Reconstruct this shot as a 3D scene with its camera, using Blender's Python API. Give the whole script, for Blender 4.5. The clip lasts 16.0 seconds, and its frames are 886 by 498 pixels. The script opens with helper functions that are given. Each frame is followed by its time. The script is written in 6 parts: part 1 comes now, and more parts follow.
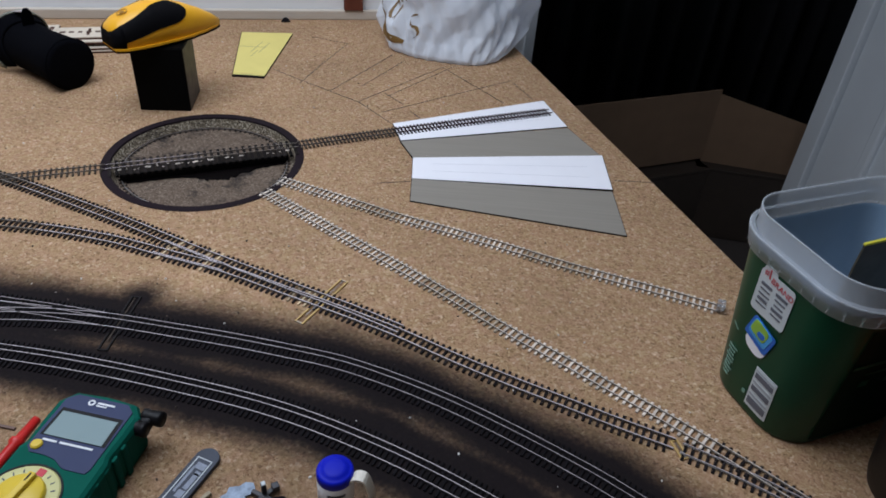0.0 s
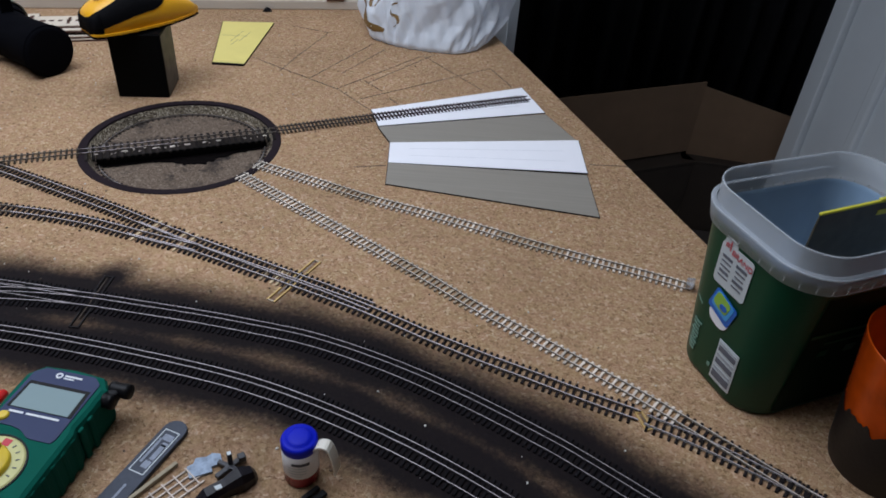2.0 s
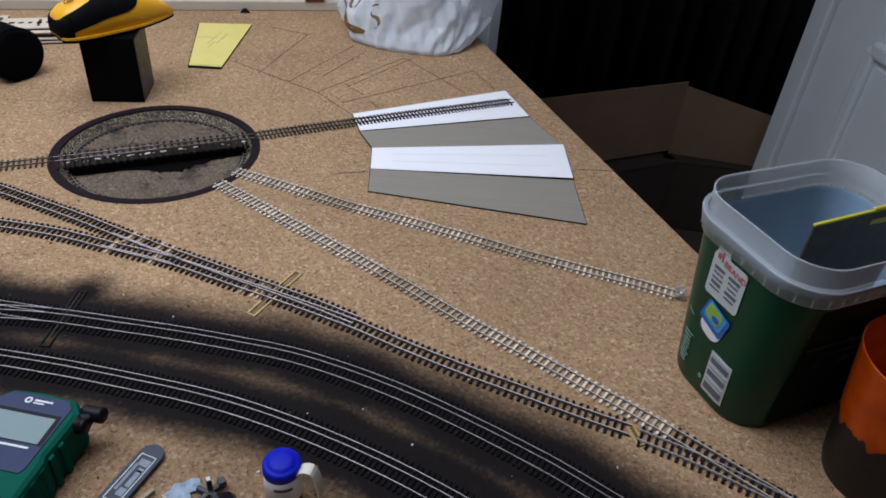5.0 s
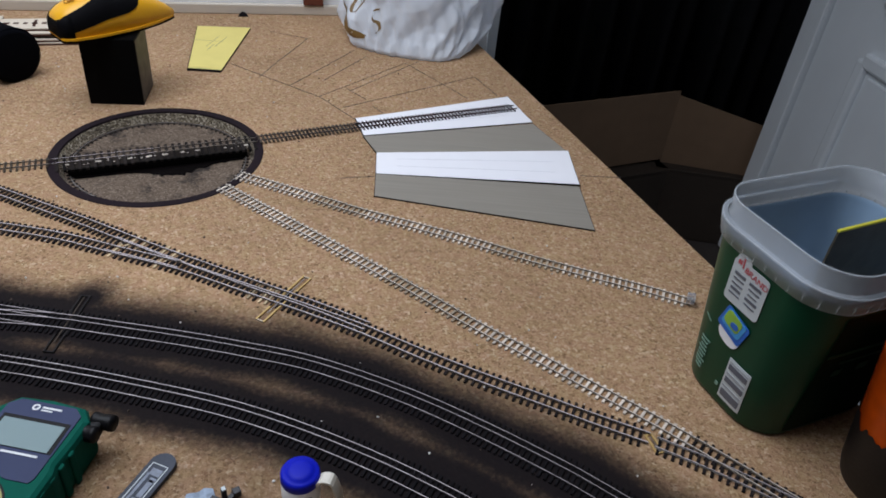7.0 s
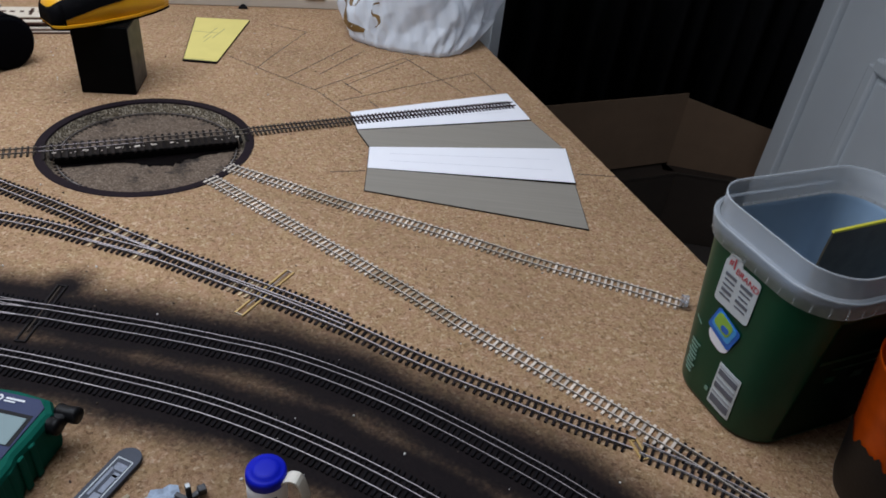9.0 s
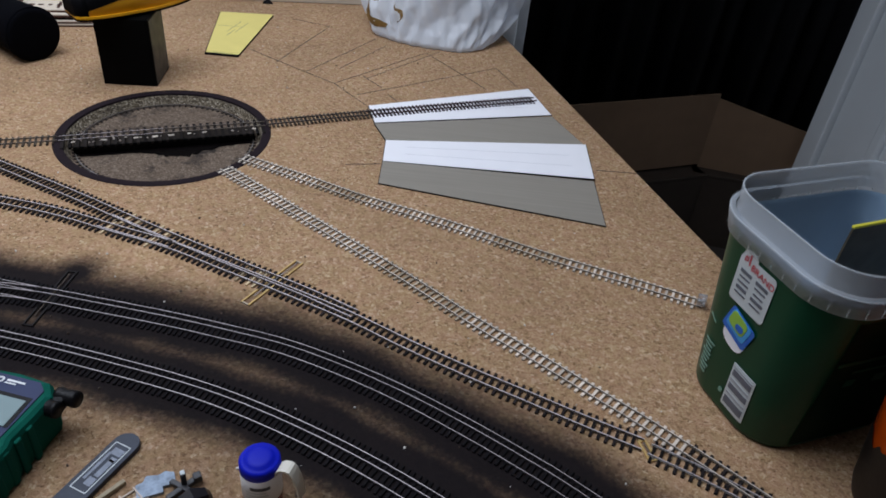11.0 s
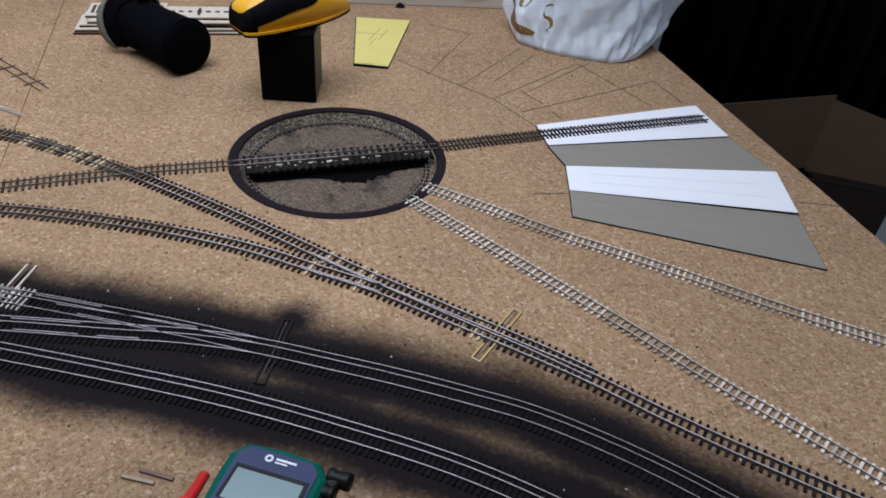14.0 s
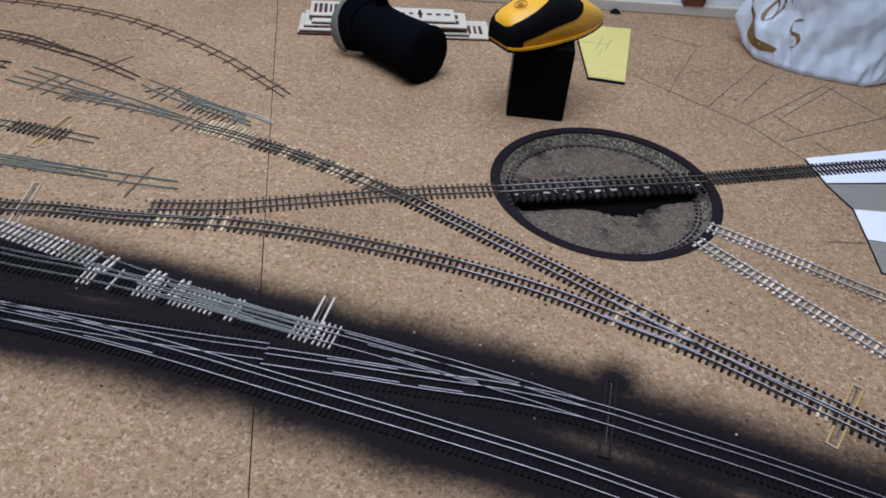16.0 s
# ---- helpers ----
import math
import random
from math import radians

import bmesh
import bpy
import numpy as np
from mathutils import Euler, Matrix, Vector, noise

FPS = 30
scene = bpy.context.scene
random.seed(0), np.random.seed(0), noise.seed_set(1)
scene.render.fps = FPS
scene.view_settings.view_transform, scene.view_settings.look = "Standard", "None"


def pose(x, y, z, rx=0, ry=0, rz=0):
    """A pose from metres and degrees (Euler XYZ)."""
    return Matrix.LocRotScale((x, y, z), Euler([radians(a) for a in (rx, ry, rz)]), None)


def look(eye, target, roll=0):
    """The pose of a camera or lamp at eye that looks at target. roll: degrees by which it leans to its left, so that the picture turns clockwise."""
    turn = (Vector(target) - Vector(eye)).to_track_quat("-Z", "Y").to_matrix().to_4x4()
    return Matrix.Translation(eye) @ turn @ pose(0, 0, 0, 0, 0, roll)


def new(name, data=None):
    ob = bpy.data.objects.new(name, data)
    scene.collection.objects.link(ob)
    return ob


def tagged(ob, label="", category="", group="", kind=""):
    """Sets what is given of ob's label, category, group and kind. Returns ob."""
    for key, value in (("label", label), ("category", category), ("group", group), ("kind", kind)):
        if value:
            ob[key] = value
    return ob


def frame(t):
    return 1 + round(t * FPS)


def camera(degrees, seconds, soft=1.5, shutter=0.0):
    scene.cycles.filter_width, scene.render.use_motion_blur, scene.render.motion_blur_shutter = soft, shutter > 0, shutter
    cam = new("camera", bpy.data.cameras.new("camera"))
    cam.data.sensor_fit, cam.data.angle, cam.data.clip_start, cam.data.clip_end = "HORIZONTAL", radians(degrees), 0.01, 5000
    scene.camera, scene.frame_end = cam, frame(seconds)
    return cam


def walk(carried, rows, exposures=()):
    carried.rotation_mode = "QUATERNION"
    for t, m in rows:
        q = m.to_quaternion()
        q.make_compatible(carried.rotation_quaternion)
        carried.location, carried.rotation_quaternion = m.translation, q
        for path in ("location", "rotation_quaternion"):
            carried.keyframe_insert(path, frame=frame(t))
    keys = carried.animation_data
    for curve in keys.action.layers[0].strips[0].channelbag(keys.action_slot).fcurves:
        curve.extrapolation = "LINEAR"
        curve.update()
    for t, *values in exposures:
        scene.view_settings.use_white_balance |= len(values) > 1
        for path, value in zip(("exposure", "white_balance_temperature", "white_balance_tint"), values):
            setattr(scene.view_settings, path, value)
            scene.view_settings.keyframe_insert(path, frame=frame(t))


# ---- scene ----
cam = camera(63.1, 16.0, soft=1.75)
PATH = [
    (0, (0.013, 0.009, 0.51), (-0.021, 1.619, -0.676), 4.6),
    (0.5, (0.019, 0.003, 0.509), (-0.012, 1.611, -0.68), 4.8),
    (1, (0.029, -0.003, 0.507), (0.003, 1.605, -0.682), 4.5),
    (1.5, (0.034, -0.005, 0.501), (0.013, 1.6, -0.692), 4.7),
    (2, (0.04, -0.008, 0.498), (0.021, 1.602, -0.688), 4.7),
    (2.5, (0.044, -0.006, 0.496), (0.036, 1.601, -0.696), 4.5),
    (3, (0.043, -0.007, 0.491), (0.055, 1.61, -0.686), 5.0),
    (3.5, (0.046, 0.004, 0.486), (0.091, 1.606, -0.711), 5.0),
    (4, (0.046, 0.006, 0.487), (0.11, 1.611, -0.705), 5.8),
    (4.5, (0.042, 0.011, 0.491), (0.091, 1.62, -0.695), 5.5),
    (4.7, (0.04, 0.014, 0.497), (0.069, 1.622, -0.692), 5.2),
    (6.8, (0.001, 0.017, 0.492), (0.079, 1.642, -0.672), 6.3),
    (7, (0.007, 0.02, 0.487), (0.081, 1.643, -0.679), 6.4),
    (7.5, (0.017, 0.025, 0.481), (0.095, 1.649, -0.685), 6.2),
    (8, (0.019, 0.028, 0.48), (0.111, 1.646, -0.691), 7.3),
    (10.3, (0.047, 0.036, 0.466), (0.044, 1.669, -0.689), 5.9),
    (10.5, (0.044, 0.035, 0.466), (0.045, 1.662, -0.698), 6.2),
    (11, (0.054, 0.039, 0.461), (0.016, 1.662, -0.708), 6.2),
    (11.5, (0.057, 0.04, 0.462), (-0.002, 1.663, -0.706), 5.4),
    (12, (0.048, 0.038, 0.461), (-0.018, 1.659, -0.708), 5.8),
    (12.5, (0.044, 0.037, 0.461), (-0.039, 1.659, -0.708), 6.1),
    (13, (0.027, 0.051, 0.45), (-0.081, 1.655, -0.741), 5.9),
    (13.5, (-0.042, 0.071, 0.457), (-0.121, 1.662, -0.752), 6.3),
    (14, (-0.143, 0.099, 0.466), (-0.265, 1.681, -0.751), 5.4),
    (14.5, (-0.234, 0.12, 0.468), (-0.333, 1.682, -0.777), 5.5),
    (15, (-0.307, 0.12, 0.467), (-0.409, 1.676, -0.786), 5.1),
    (15.5, (-0.357, 0.122, 0.466), (-0.54, 1.671, -0.786), 5.6),
    (16, (-0.385, 0.136, 0.463), (-0.681, 1.653, -0.807), 5.0),
]
walk(cam, [(t, look(eye, target, roll)) for t, eye, target, roll in PATH],
     ((0, -0.08, 6500, 10), (2.0, -0.09, 6500, 10), (2.6, 0.0, 6500, 10), (6.8, 0.0, 6700, 10), (8, 0.0, 6750, 10), (10.4, -0.12, 6600, 10), (13.0, -0.10, 6500, 10), (13.6, -0.03, 6400, 10), (15, -0.03, 6150, 10), (16, -0.03, 5850, 10)))

# ---- light ----
world = bpy.data.worlds.new("world")
scene.world = world
world.use_nodes = True
world.node_tree.nodes["Background"].inputs[0].default_value = (0.75, 0.85, 1.0, 1)
world.node_tree.nodes["Background"].inputs[1].default_value = 0.12


def lamp(name, size_x, size_y, power, colour, eye, target):
    data = bpy.data.lights.new(name, "AREA")
    data.shape, data.size, data.size_y, data.energy, data.color = "RECTANGLE", size_x, size_y, power, colour
    ob = new(name, data)
    ob.matrix_world = look(eye, target)
    return ob


lamp("ceiling_light", 1.3, 1.0, 25.7, (0.865, 0.945, 1.095), (-0.64, 0.64, 1.47), (-0.64, 0.65, 0))


# ---- materials ----
def material(name, colour, rough=0.6, metal=0.0, vary=0.12, scale=60.0, bump=0.0, bump_scale=400.0, stain=0.0, stain_scale=8.0, spec=0.5, trans=0.0, ior=1.45, alpha=1.0, coat=0.0):
    m = bpy.data.materials.new(name)
    m.use_nodes = True
    nt = m.node_tree
    b = nt.nodes["Principled BSDF"]
    b.inputs["Roughness"].default_value, b.inputs["Metallic"].default_value = rough, metal
    b.inputs["Specular IOR Level"].default_value = spec
    b.inputs["Transmission Weight"].default_value, b.inputs["IOR"].default_value = trans, ior
    b.inputs["Alpha"].default_value, b.inputs["Coat Weight"].default_value = alpha, coat
    co = nt.nodes.new("ShaderNodeTexCoord")
    n1 = nt.nodes.new("ShaderNodeTexNoise")
    n1.inputs["Scale"].default_value, n1.inputs["Detail"].default_value = scale, 6
    nt.links.new(co.outputs["Object"], n1.inputs["Vector"])
    mix = nt.nodes.new("ShaderNodeMix")
    mix.data_type = "RGBA"
    mix.inputs[6].default_value = (*[c * (1 - vary) for c in colour], 1)
    mix.inputs[7].default_value = (*[min(1, c * (1 + vary)) for c in colour], 1)
    nt.links.new(n1.outputs["Fac"], mix.inputs[0])
    last = mix.outputs[2]
    if stain:
        n2 = nt.nodes.new("ShaderNodeTexNoise")
        n2.inputs["Scale"].default_value, n2.inputs["Detail"].default_value = stain_scale, 4
        nt.links.new(co.outputs["Object"], n2.inputs["Vector"])
        ramp = nt.nodes.new("ShaderNodeMapRange")
        ramp.inputs[1].default_value, ramp.inputs[2].default_value = 0.4, 0.7
        ramp.inputs[3].default_value, ramp.inputs[4].default_value = 0, stain
        nt.links.new(n2.outputs["Fac"], ramp.inputs[0])
        mx = nt.nodes.new("ShaderNodeMix")
        mx.data_type = "RGBA"
        mx.inputs[7].default_value = (*[c * 0.45 for c in colour], 1)
        nt.links.new(ramp.outputs[0], mx.inputs[0])
        nt.links.new(last, mx.inputs[6])
        last = mx.outputs[2]
    nt.links.new(last, b.inputs["Base Color"])
    if bump:
        n3 = nt.nodes.new("ShaderNodeTexNoise")
        n3.inputs["Scale"].default_value, n3.inputs["Detail"].default_value = bump_scale, 5
        nt.links.new(co.outputs["Object"], n3.inputs["Vector"])
        bp = nt.nodes.new("ShaderNodeBump")
        bp.inputs["Strength"].default_value, bp.inputs["Distance"].default_value = bump, 0.001
        nt.links.new(n3.outputs["Fac"], bp.inputs["Height"])
        nt.links.new(bp.outputs["Normal"], b.inputs["Normal"])
    return m


def random_tint(m, low, high):
    """Multiply the base colour by a grey drawn per object."""
    nt = m.node_tree
    b = nt.nodes["Principled BSDF"]
    link = b.inputs["Base Color"].links[0]
    info = nt.nodes.new("ShaderNodeObjectInfo")
    rng = nt.nodes.new("ShaderNodeMapRange")
    rng.inputs[3].default_value, rng.inputs[4].default_value = low, high
    nt.links.new(info.outputs["Random"], rng.inputs[0])
    mul = nt.nodes.new("ShaderNodeMix")
    mul.data_type, mul.blend_type = "RGBA", "MULTIPLY"
    mul.inputs[0].default_value = 1
    nt.links.new(link.from_socket, mul.inputs[6])
    nt.links.new(rng.outputs[0], mul.inputs[7])
    nt.links.new(mul.outputs[2], b.inputs["Base Color"])
    return m


def cork_material():
    """Cork sheet: pale and dark granules of 2 to 5 mm, and black overspray and coloured-in near-edge shade where the
    point attribute says so.
    """
    m = bpy.data.materials.new("cork_sheet")
    m.use_nodes = True
    nt = m.node_tree
    b = nt.nodes["Principled BSDF"]
    b.inputs["Roughness"].default_value = 0.88
    b.inputs["Specular IOR Level"].default_value = 0.13
    co = nt.nodes.new("ShaderNodeTexCoord")
    wob = nt.nodes.new("ShaderNodeTexNoise")
    wob.inputs["Scale"].default_value, wob.inputs["Detail"].default_value = 300, 3
    nt.links.new(co.outputs["Object"], wob.inputs["Vector"])
    add = nt.nodes.new("ShaderNodeMix")
    add.data_type, add.blend_type = "RGBA", "LINEAR_LIGHT"
    add.inputs[0].default_value = 0.0042
    nt.links.new(co.outputs["Object"], add.inputs[6])
    nt.links.new(wob.outputs["Color"], add.inputs[7])
    base = None
    for scale, stops, weight in ((385, ((0.0, (0.115, 0.058, 0.027)), (0.18, (0.300, 0.173, 0.092)), (0.6, (0.405, 0.250, 0.142)), (0.88, (0.470, 0.305, 0.182)), (1.0, (0.68, 0.515, 0.355))), 0.0),
                                 (900, ((0.0, (0.170, 0.092, 0.044)), (0.4, (0.382, 0.232, 0.130)), (1.0, (0.545, 0.365, 0.225))), 0.42)):
        v = nt.nodes.new("ShaderNodeTexVoronoi")
        v.inputs["Scale"].default_value = scale
        nt.links.new(add.outputs[2], v.inputs["Vector"])
        sep = nt.nodes.new("ShaderNodeSeparateColor")
        nt.links.new(v.outputs["Color"], sep.inputs[0])
        ramp = nt.nodes.new("ShaderNodeValToRGB")
        el = ramp.color_ramp.elements
        while len(el) < len(stops):
            el.new(0.5)
        for e, (p, c) in zip(el, stops):
            e.position, e.color = p, (*c, 1)
        nt.links.new(sep.outputs[0], ramp.inputs[0])
        if base is None:
            base = ramp.outputs[0]
        else:
            mx = nt.nodes.new("ShaderNodeMix")
            mx.data_type = "RGBA"
            mx.inputs[0].default_value = weight
            nt.links.new(base, mx.inputs[6])
            nt.links.new(ramp.outputs[0], mx.inputs[7])
            base = mx.outputs[2]
    big = nt.nodes.new("ShaderNodeTexNoise")
    big.inputs["Scale"].default_value, big.inputs["Detail"].default_value = 6, 7
    nt.links.new(co.outputs["Object"], big.inputs["Vector"])
    rng = nt.nodes.new("ShaderNodeMapRange")
    rng.inputs[1].default_value, rng.inputs[2].default_value, rng.inputs[3].default_value, rng.inputs[4].default_value = 0.3, 0.7, 0.88, 1.10
    nt.links.new(big.outputs["Fac"], rng.inputs[0])
    mul = nt.nodes.new("ShaderNodeMix")
    mul.data_type, mul.blend_type = "RGBA", "MULTIPLY"
    mul.inputs[0].default_value = 1
    nt.links.new(base, mul.inputs[6])
    nt.links.new(rng.outputs[0], mul.inputs[7])
    hue = nt.nodes.new("ShaderNodeTexNoise")
    hue.inputs["Scale"].default_value, hue.inputs["Detail"].default_value = 75, 3
    nt.links.new(co.outputs["Object"], hue.inputs["Vector"])
    drift = nt.nodes.new("ShaderNodeValToRGB")
    for e, (pos, c) in zip(drift.color_ramp.elements, ((0.36, (0.99, 0.98, 1.03)), (0.64, (0.95, 1.0, 0.955)))):
        e.position, e.color = pos, (*c, 1)
    nt.links.new(hue.outputs["Fac"], drift.inputs[0])
    shade = nt.nodes.new("ShaderNodeMix")
    shade.data_type, shade.blend_type = "RGBA", "MULTIPLY"
    shade.inputs[0].default_value = 1
    nt.links.new(mul.outputs[2], shade.inputs[6])
    nt.links.new(drift.outputs[0], shade.inputs[7])
    att = nt.nodes.new("ShaderNodeAttribute")
    att.attribute_name = "paint_and_shade"
    grain = nt.nodes.new("ShaderNodeTexNoise")
    grain.inputs["Scale"].default_value, grain.inputs["Detail"].default_value = 220, 4
    nt.links.new(co.outputs["Object"], grain.inputs["Vector"])
    g2 = nt.nodes.new("ShaderNodeMapRange")
    g2.inputs[1].default_value, g2.inputs[2].default_value, g2.inputs[3].default_value, g2.inputs[4].default_value = 0.3, 0.7, -0.055, 0.055
    nt.links.new(grain.outputs["Fac"], g2.inputs[0])
    s = nt.nodes.new("ShaderNodeMath")
    nt.links.new(att.outputs["Fac"], s.inputs[0])
    nt.links.new(g2.outputs[0], s.inputs[1])
    r2 = nt.nodes.new("ShaderNodeMapRange")
    r2.interpolation_type = "SMOOTHSTEP"
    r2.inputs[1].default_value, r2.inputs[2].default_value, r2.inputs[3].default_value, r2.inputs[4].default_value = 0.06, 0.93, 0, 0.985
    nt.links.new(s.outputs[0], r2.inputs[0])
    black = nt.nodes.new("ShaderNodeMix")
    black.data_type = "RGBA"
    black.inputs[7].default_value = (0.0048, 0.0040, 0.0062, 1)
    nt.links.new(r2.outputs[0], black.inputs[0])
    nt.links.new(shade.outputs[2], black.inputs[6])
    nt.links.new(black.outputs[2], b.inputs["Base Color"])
    bp = nt.nodes.new("ShaderNodeBump")
    bp.inputs["Strength"].default_value, bp.inputs["Distance"].default_value = 0.35, 0.0006
    nt.links.new(grain.outputs["Fac"], bp.inputs["Height"])
    nt.links.new(bp.outputs["Normal"], b.inputs["Normal"])
    return m


CORK = cork_material()
STEEL = material("nickel_silver_rail", (0.60, 0.535, 0.55), 0.42, 0.3, 0.15, 90)
STEEL_DIM = material("greyed_nickel_rail", (0.45, 0.405, 0.415), 0.45, 0.6, 0.2, 90)
DULL_RAIL = material("weathered_rail", (0.36, 0.34, 0.33), 0.40, 0.9, 0.2, 90)
TIE_BLACK = random_tint(material("black_sleeper", (0.0055, 0.0047, 0.0062), 0.8, 0, 0.3, 300, spec=0.15), 0.7, 1.5)
TIE_BROWN = random_tint(material("brown_sleeper", (0.017, 0.013, 0.013), 0.75, 0, 0.3, 300, spec=0.15), 0.6, 1.5)
TIE_PALE = random_tint(material("bare_sleeper", (0.42, 0.345, 0.255), 0.7, 0, 0.2, 300), 0.7, 1.2)
TIE_WHITE = random_tint(material("unpainted_sleeper", (0.56, 0.475, 0.41), 0.6, 0, 0.2, 300), 0.75, 1.2)
TIE_SPUR = random_tint(material("greyish_bare_sleeper", (0.72, 0.63, 0.54), 0.7, 0, 0.25, 300), 0.62, 1.15)
TIE_TAN = random_tint(material("tan_sleeper", (0.54, 0.42, 0.26), 0.7, 0, 0.25, 300), 0.6, 1.3)
TIE_WORN = random_tint(material("worn_sleeper", (0.052, 0.041, 0.031), 0.75, 0, 0.3, 300, spec=0.15), 0.5, 1.7)
DRAB_RAIL = material("drab_painted_rail", (0.25, 0.215, 0.185), 0.6, 0.2, 0.2, 120)
GREEN_GREY_RAIL = material("green_grey_rail", (0.33, 0.34, 0.27), 0.5, 0.4, 0.3, 120)
TIE_DRAB = random_tint(material("drab_sleeper", (0.26, 0.22, 0.15), 0.7, 0, 0.25, 300), 0.7, 1.25)
BRASS = material("brass_strip", (0.60, 0.41, 0.16), 0.45, 0.35, 0.25, 150)
BLACK_PLASTIC = material("black_plastic", (0.005, 0.005, 0.006), 0.42, 0, 0.2, 60, 0.2, 900, spec=0.2)
BLACK_PAINT = material("black_paint", (0.008, 0.007, 0.008), 0.75, 0, 0.3, 90, 0.2, 600, spec=0.15)
WOOD = material("pale_timber", (0.45, 0.32, 0.19), 0.7, 0, 0.2, 30, 0.3, 200)
WHITE_WALL = material("white_wall_paint", (0.84, 0.85, 0.86), 0.7, 0, 0.03, 8, 0.15, 300, 0.06, 3)
FLOOR_DARK = material("dark_carpet", (0.05, 0.04, 0.035), 0.95, 0, 0.3, 120, 0.6, 500)
UNLIT_BLACK = material("unlit_room_black", (0.006, 0.006, 0.007), 0.95, 0, 0.3, 20, 0.4, 500, spec=0.1)
CARDBOARD = material("brown_cardboard", (0.18, 0.112, 0.067), 0.85, 0, 0.12, 20, 0.2, 200, 0.15)
DOOR_PAINT = material("grey_white_door_paint", (0.74, 0.78, 0.81), 0.5, 0, 0.03, 10, 0.1, 200, 0.06, 4)
CARD_WHITE = material("white_card", (0.88, 0.88, 0.92), 0.75, 0, 0.03, 30, 0.05, 400)
CARD_GREY = material("grey_card", (0.265, 0.242, 0.205), 0.8, 0, 0.16, 90, 0.1, 500)


FAINT_GREY = material("faint_grey_pencil", (0.72, 0.73, 0.78), 0.8, 0, 0.3, 200)
# fine streaks along the grey cards
for node in [n for n in CARD_GREY.node_tree.nodes if n.bl_idname == "ShaderNodeTexNoise"]:
    stretch = CARD_GREY.node_tree.nodes.new("ShaderNodeMapping")
    stretch.inputs["Scale"].default_value = (0.08, 3.0, 1.0)
    stretch.inputs["Rotation"].default_value = (0, 0, 0.06)
    CARD_GREY.node_tree.links.new(node.inputs["Vector"].links[0].from_socket, stretch.inputs["Vector"])
    CARD_GREY.node_tree.links.new(stretch.outputs["Vector"], node.inputs["Vector"])


# ---- mesh helpers ----
def mesh_of(bm, name, mat=None, smooth=False):
    me = bpy.data.meshes.new(name)
    bm.to_mesh(me)
    bm.free()
    if mat:
        me.materials.append(mat)
    if smooth:
        me.polygons.foreach_set("use_smooth", [True] * len(me.polygons))
    return me


def part(name, bm, mat, parent, label="", smooth=False, m=None):
    ob = new(name, mesh_of(bm, name, mat, smooth))
    ob.parent = parent
    if m is not None:
        ob.matrix_basis = m
    if label:
        ob["label"] = label
    return ob


def thing(name, label, category, m=None, group="", kind=""):
    ob = new(name)
    ob.empty_display_size = 0.02
    if m is not None:
        ob.matrix_basis = m
    return tagged(ob, label, category, group, kind)


def box_bm(sx, sy, sz, centre=(0, 0, 0), bevel=0.0, bm=None, m=None, seg=2):
    bm2 = bmesh.new()
    bmesh.ops.create_cube(bm2, size=1, matrix=Matrix.Translation(centre) @ Matrix.Diagonal((sx, sy, sz, 1)))
    if bevel:
        bmesh.ops.bevel(bm2, geom=bm2.edges[:], offset=bevel, segments=seg, affect="EDGES", profile=0.5)
    if m is not None:
        bm2.transform(m)
    if bm is None:
        return bm2
    me = bpy.data.meshes.new("tmp")
    bm2.to_mesh(me)
    bm2.free()
    bm.from_mesh(me)
    bpy.data.meshes.remove(me)
    return bm


def prism_bm(points, z0, z1, bevel=0.0):
    """A flat outline, raised from z0 to z1."""
    bm = bmesh.new()
    low = [bm.verts.new((x, y, z0)) for x, y in points]
    high = [bm.verts.new((x, y, z1)) for x, y in points]
    bm.faces.new(low[::-1])
    bm.faces.new(high)
    n = len(points)
    for i in range(n):
        bm.faces.new((low[i], low[(i + 1) % n], high[(i + 1) % n], high[i]))
    bmesh.ops.recalc_face_normals(bm, faces=bm.faces[:])
    if bevel:
        bmesh.ops.bevel(bm, geom=bm.edges[:], offset=bevel, segments=2, affect="EDGES", profile=0.5)
    return bm


def lathe_bm(profile, n=48, close=False):
    """A profile of (radius, z) turned round the z axis."""
    bm = bmesh.new()
    rings = []
    for r, z in profile:
        rings.append([bm.verts.new((r * math.cos(2 * math.pi * i / n), r * math.sin(2 * math.pi * i / n), z)) for i in range(n)] if r > 1e-6 else [bm.verts.new((0, 0, z))])
    pairs = list(zip(rings, rings[1:] + (rings[:1] if close else [])))
    for a, b in pairs if close else pairs[:len(rings) - 1]:
        for i in range(n):
            j = (i + 1) % n
            if len(a) == 1 and len(b) == 1:
                continue
            if len(a) == 1:
                bm.faces.new((a[0], b[j], b[i]))
            elif len(b) == 1:
                bm.faces.new((a[i], a[j], b[0]))
            else:
                bm.faces.new((a[i], a[j], b[j], b[i]))
    bmesh.ops.recalc_face_normals(bm, faces=bm.faces[:])
    return bm


def loft_bm(sections, cap=True, second=()):
    """Closed rings of equal length, joined one to the next."""
    bm = bmesh.new()
    rings = [[bm.verts.new(p) for p in s] for s in sections]
    n = len(rings[0])
    for a, b in zip(rings, rings[1:]):
        for i in range(n):
            bm.faces.new((a[i], a[(i + 1) % n], b[(i + 1) % n], b[i])).material_index = 1 if i in second else 0
    if cap:
        bm.faces.new(rings[0][::-1])
        bm.faces.new(rings[-1])
    bmesh.ops.recalc_face_normals(bm, faces=bm.faces[:])
    return bm


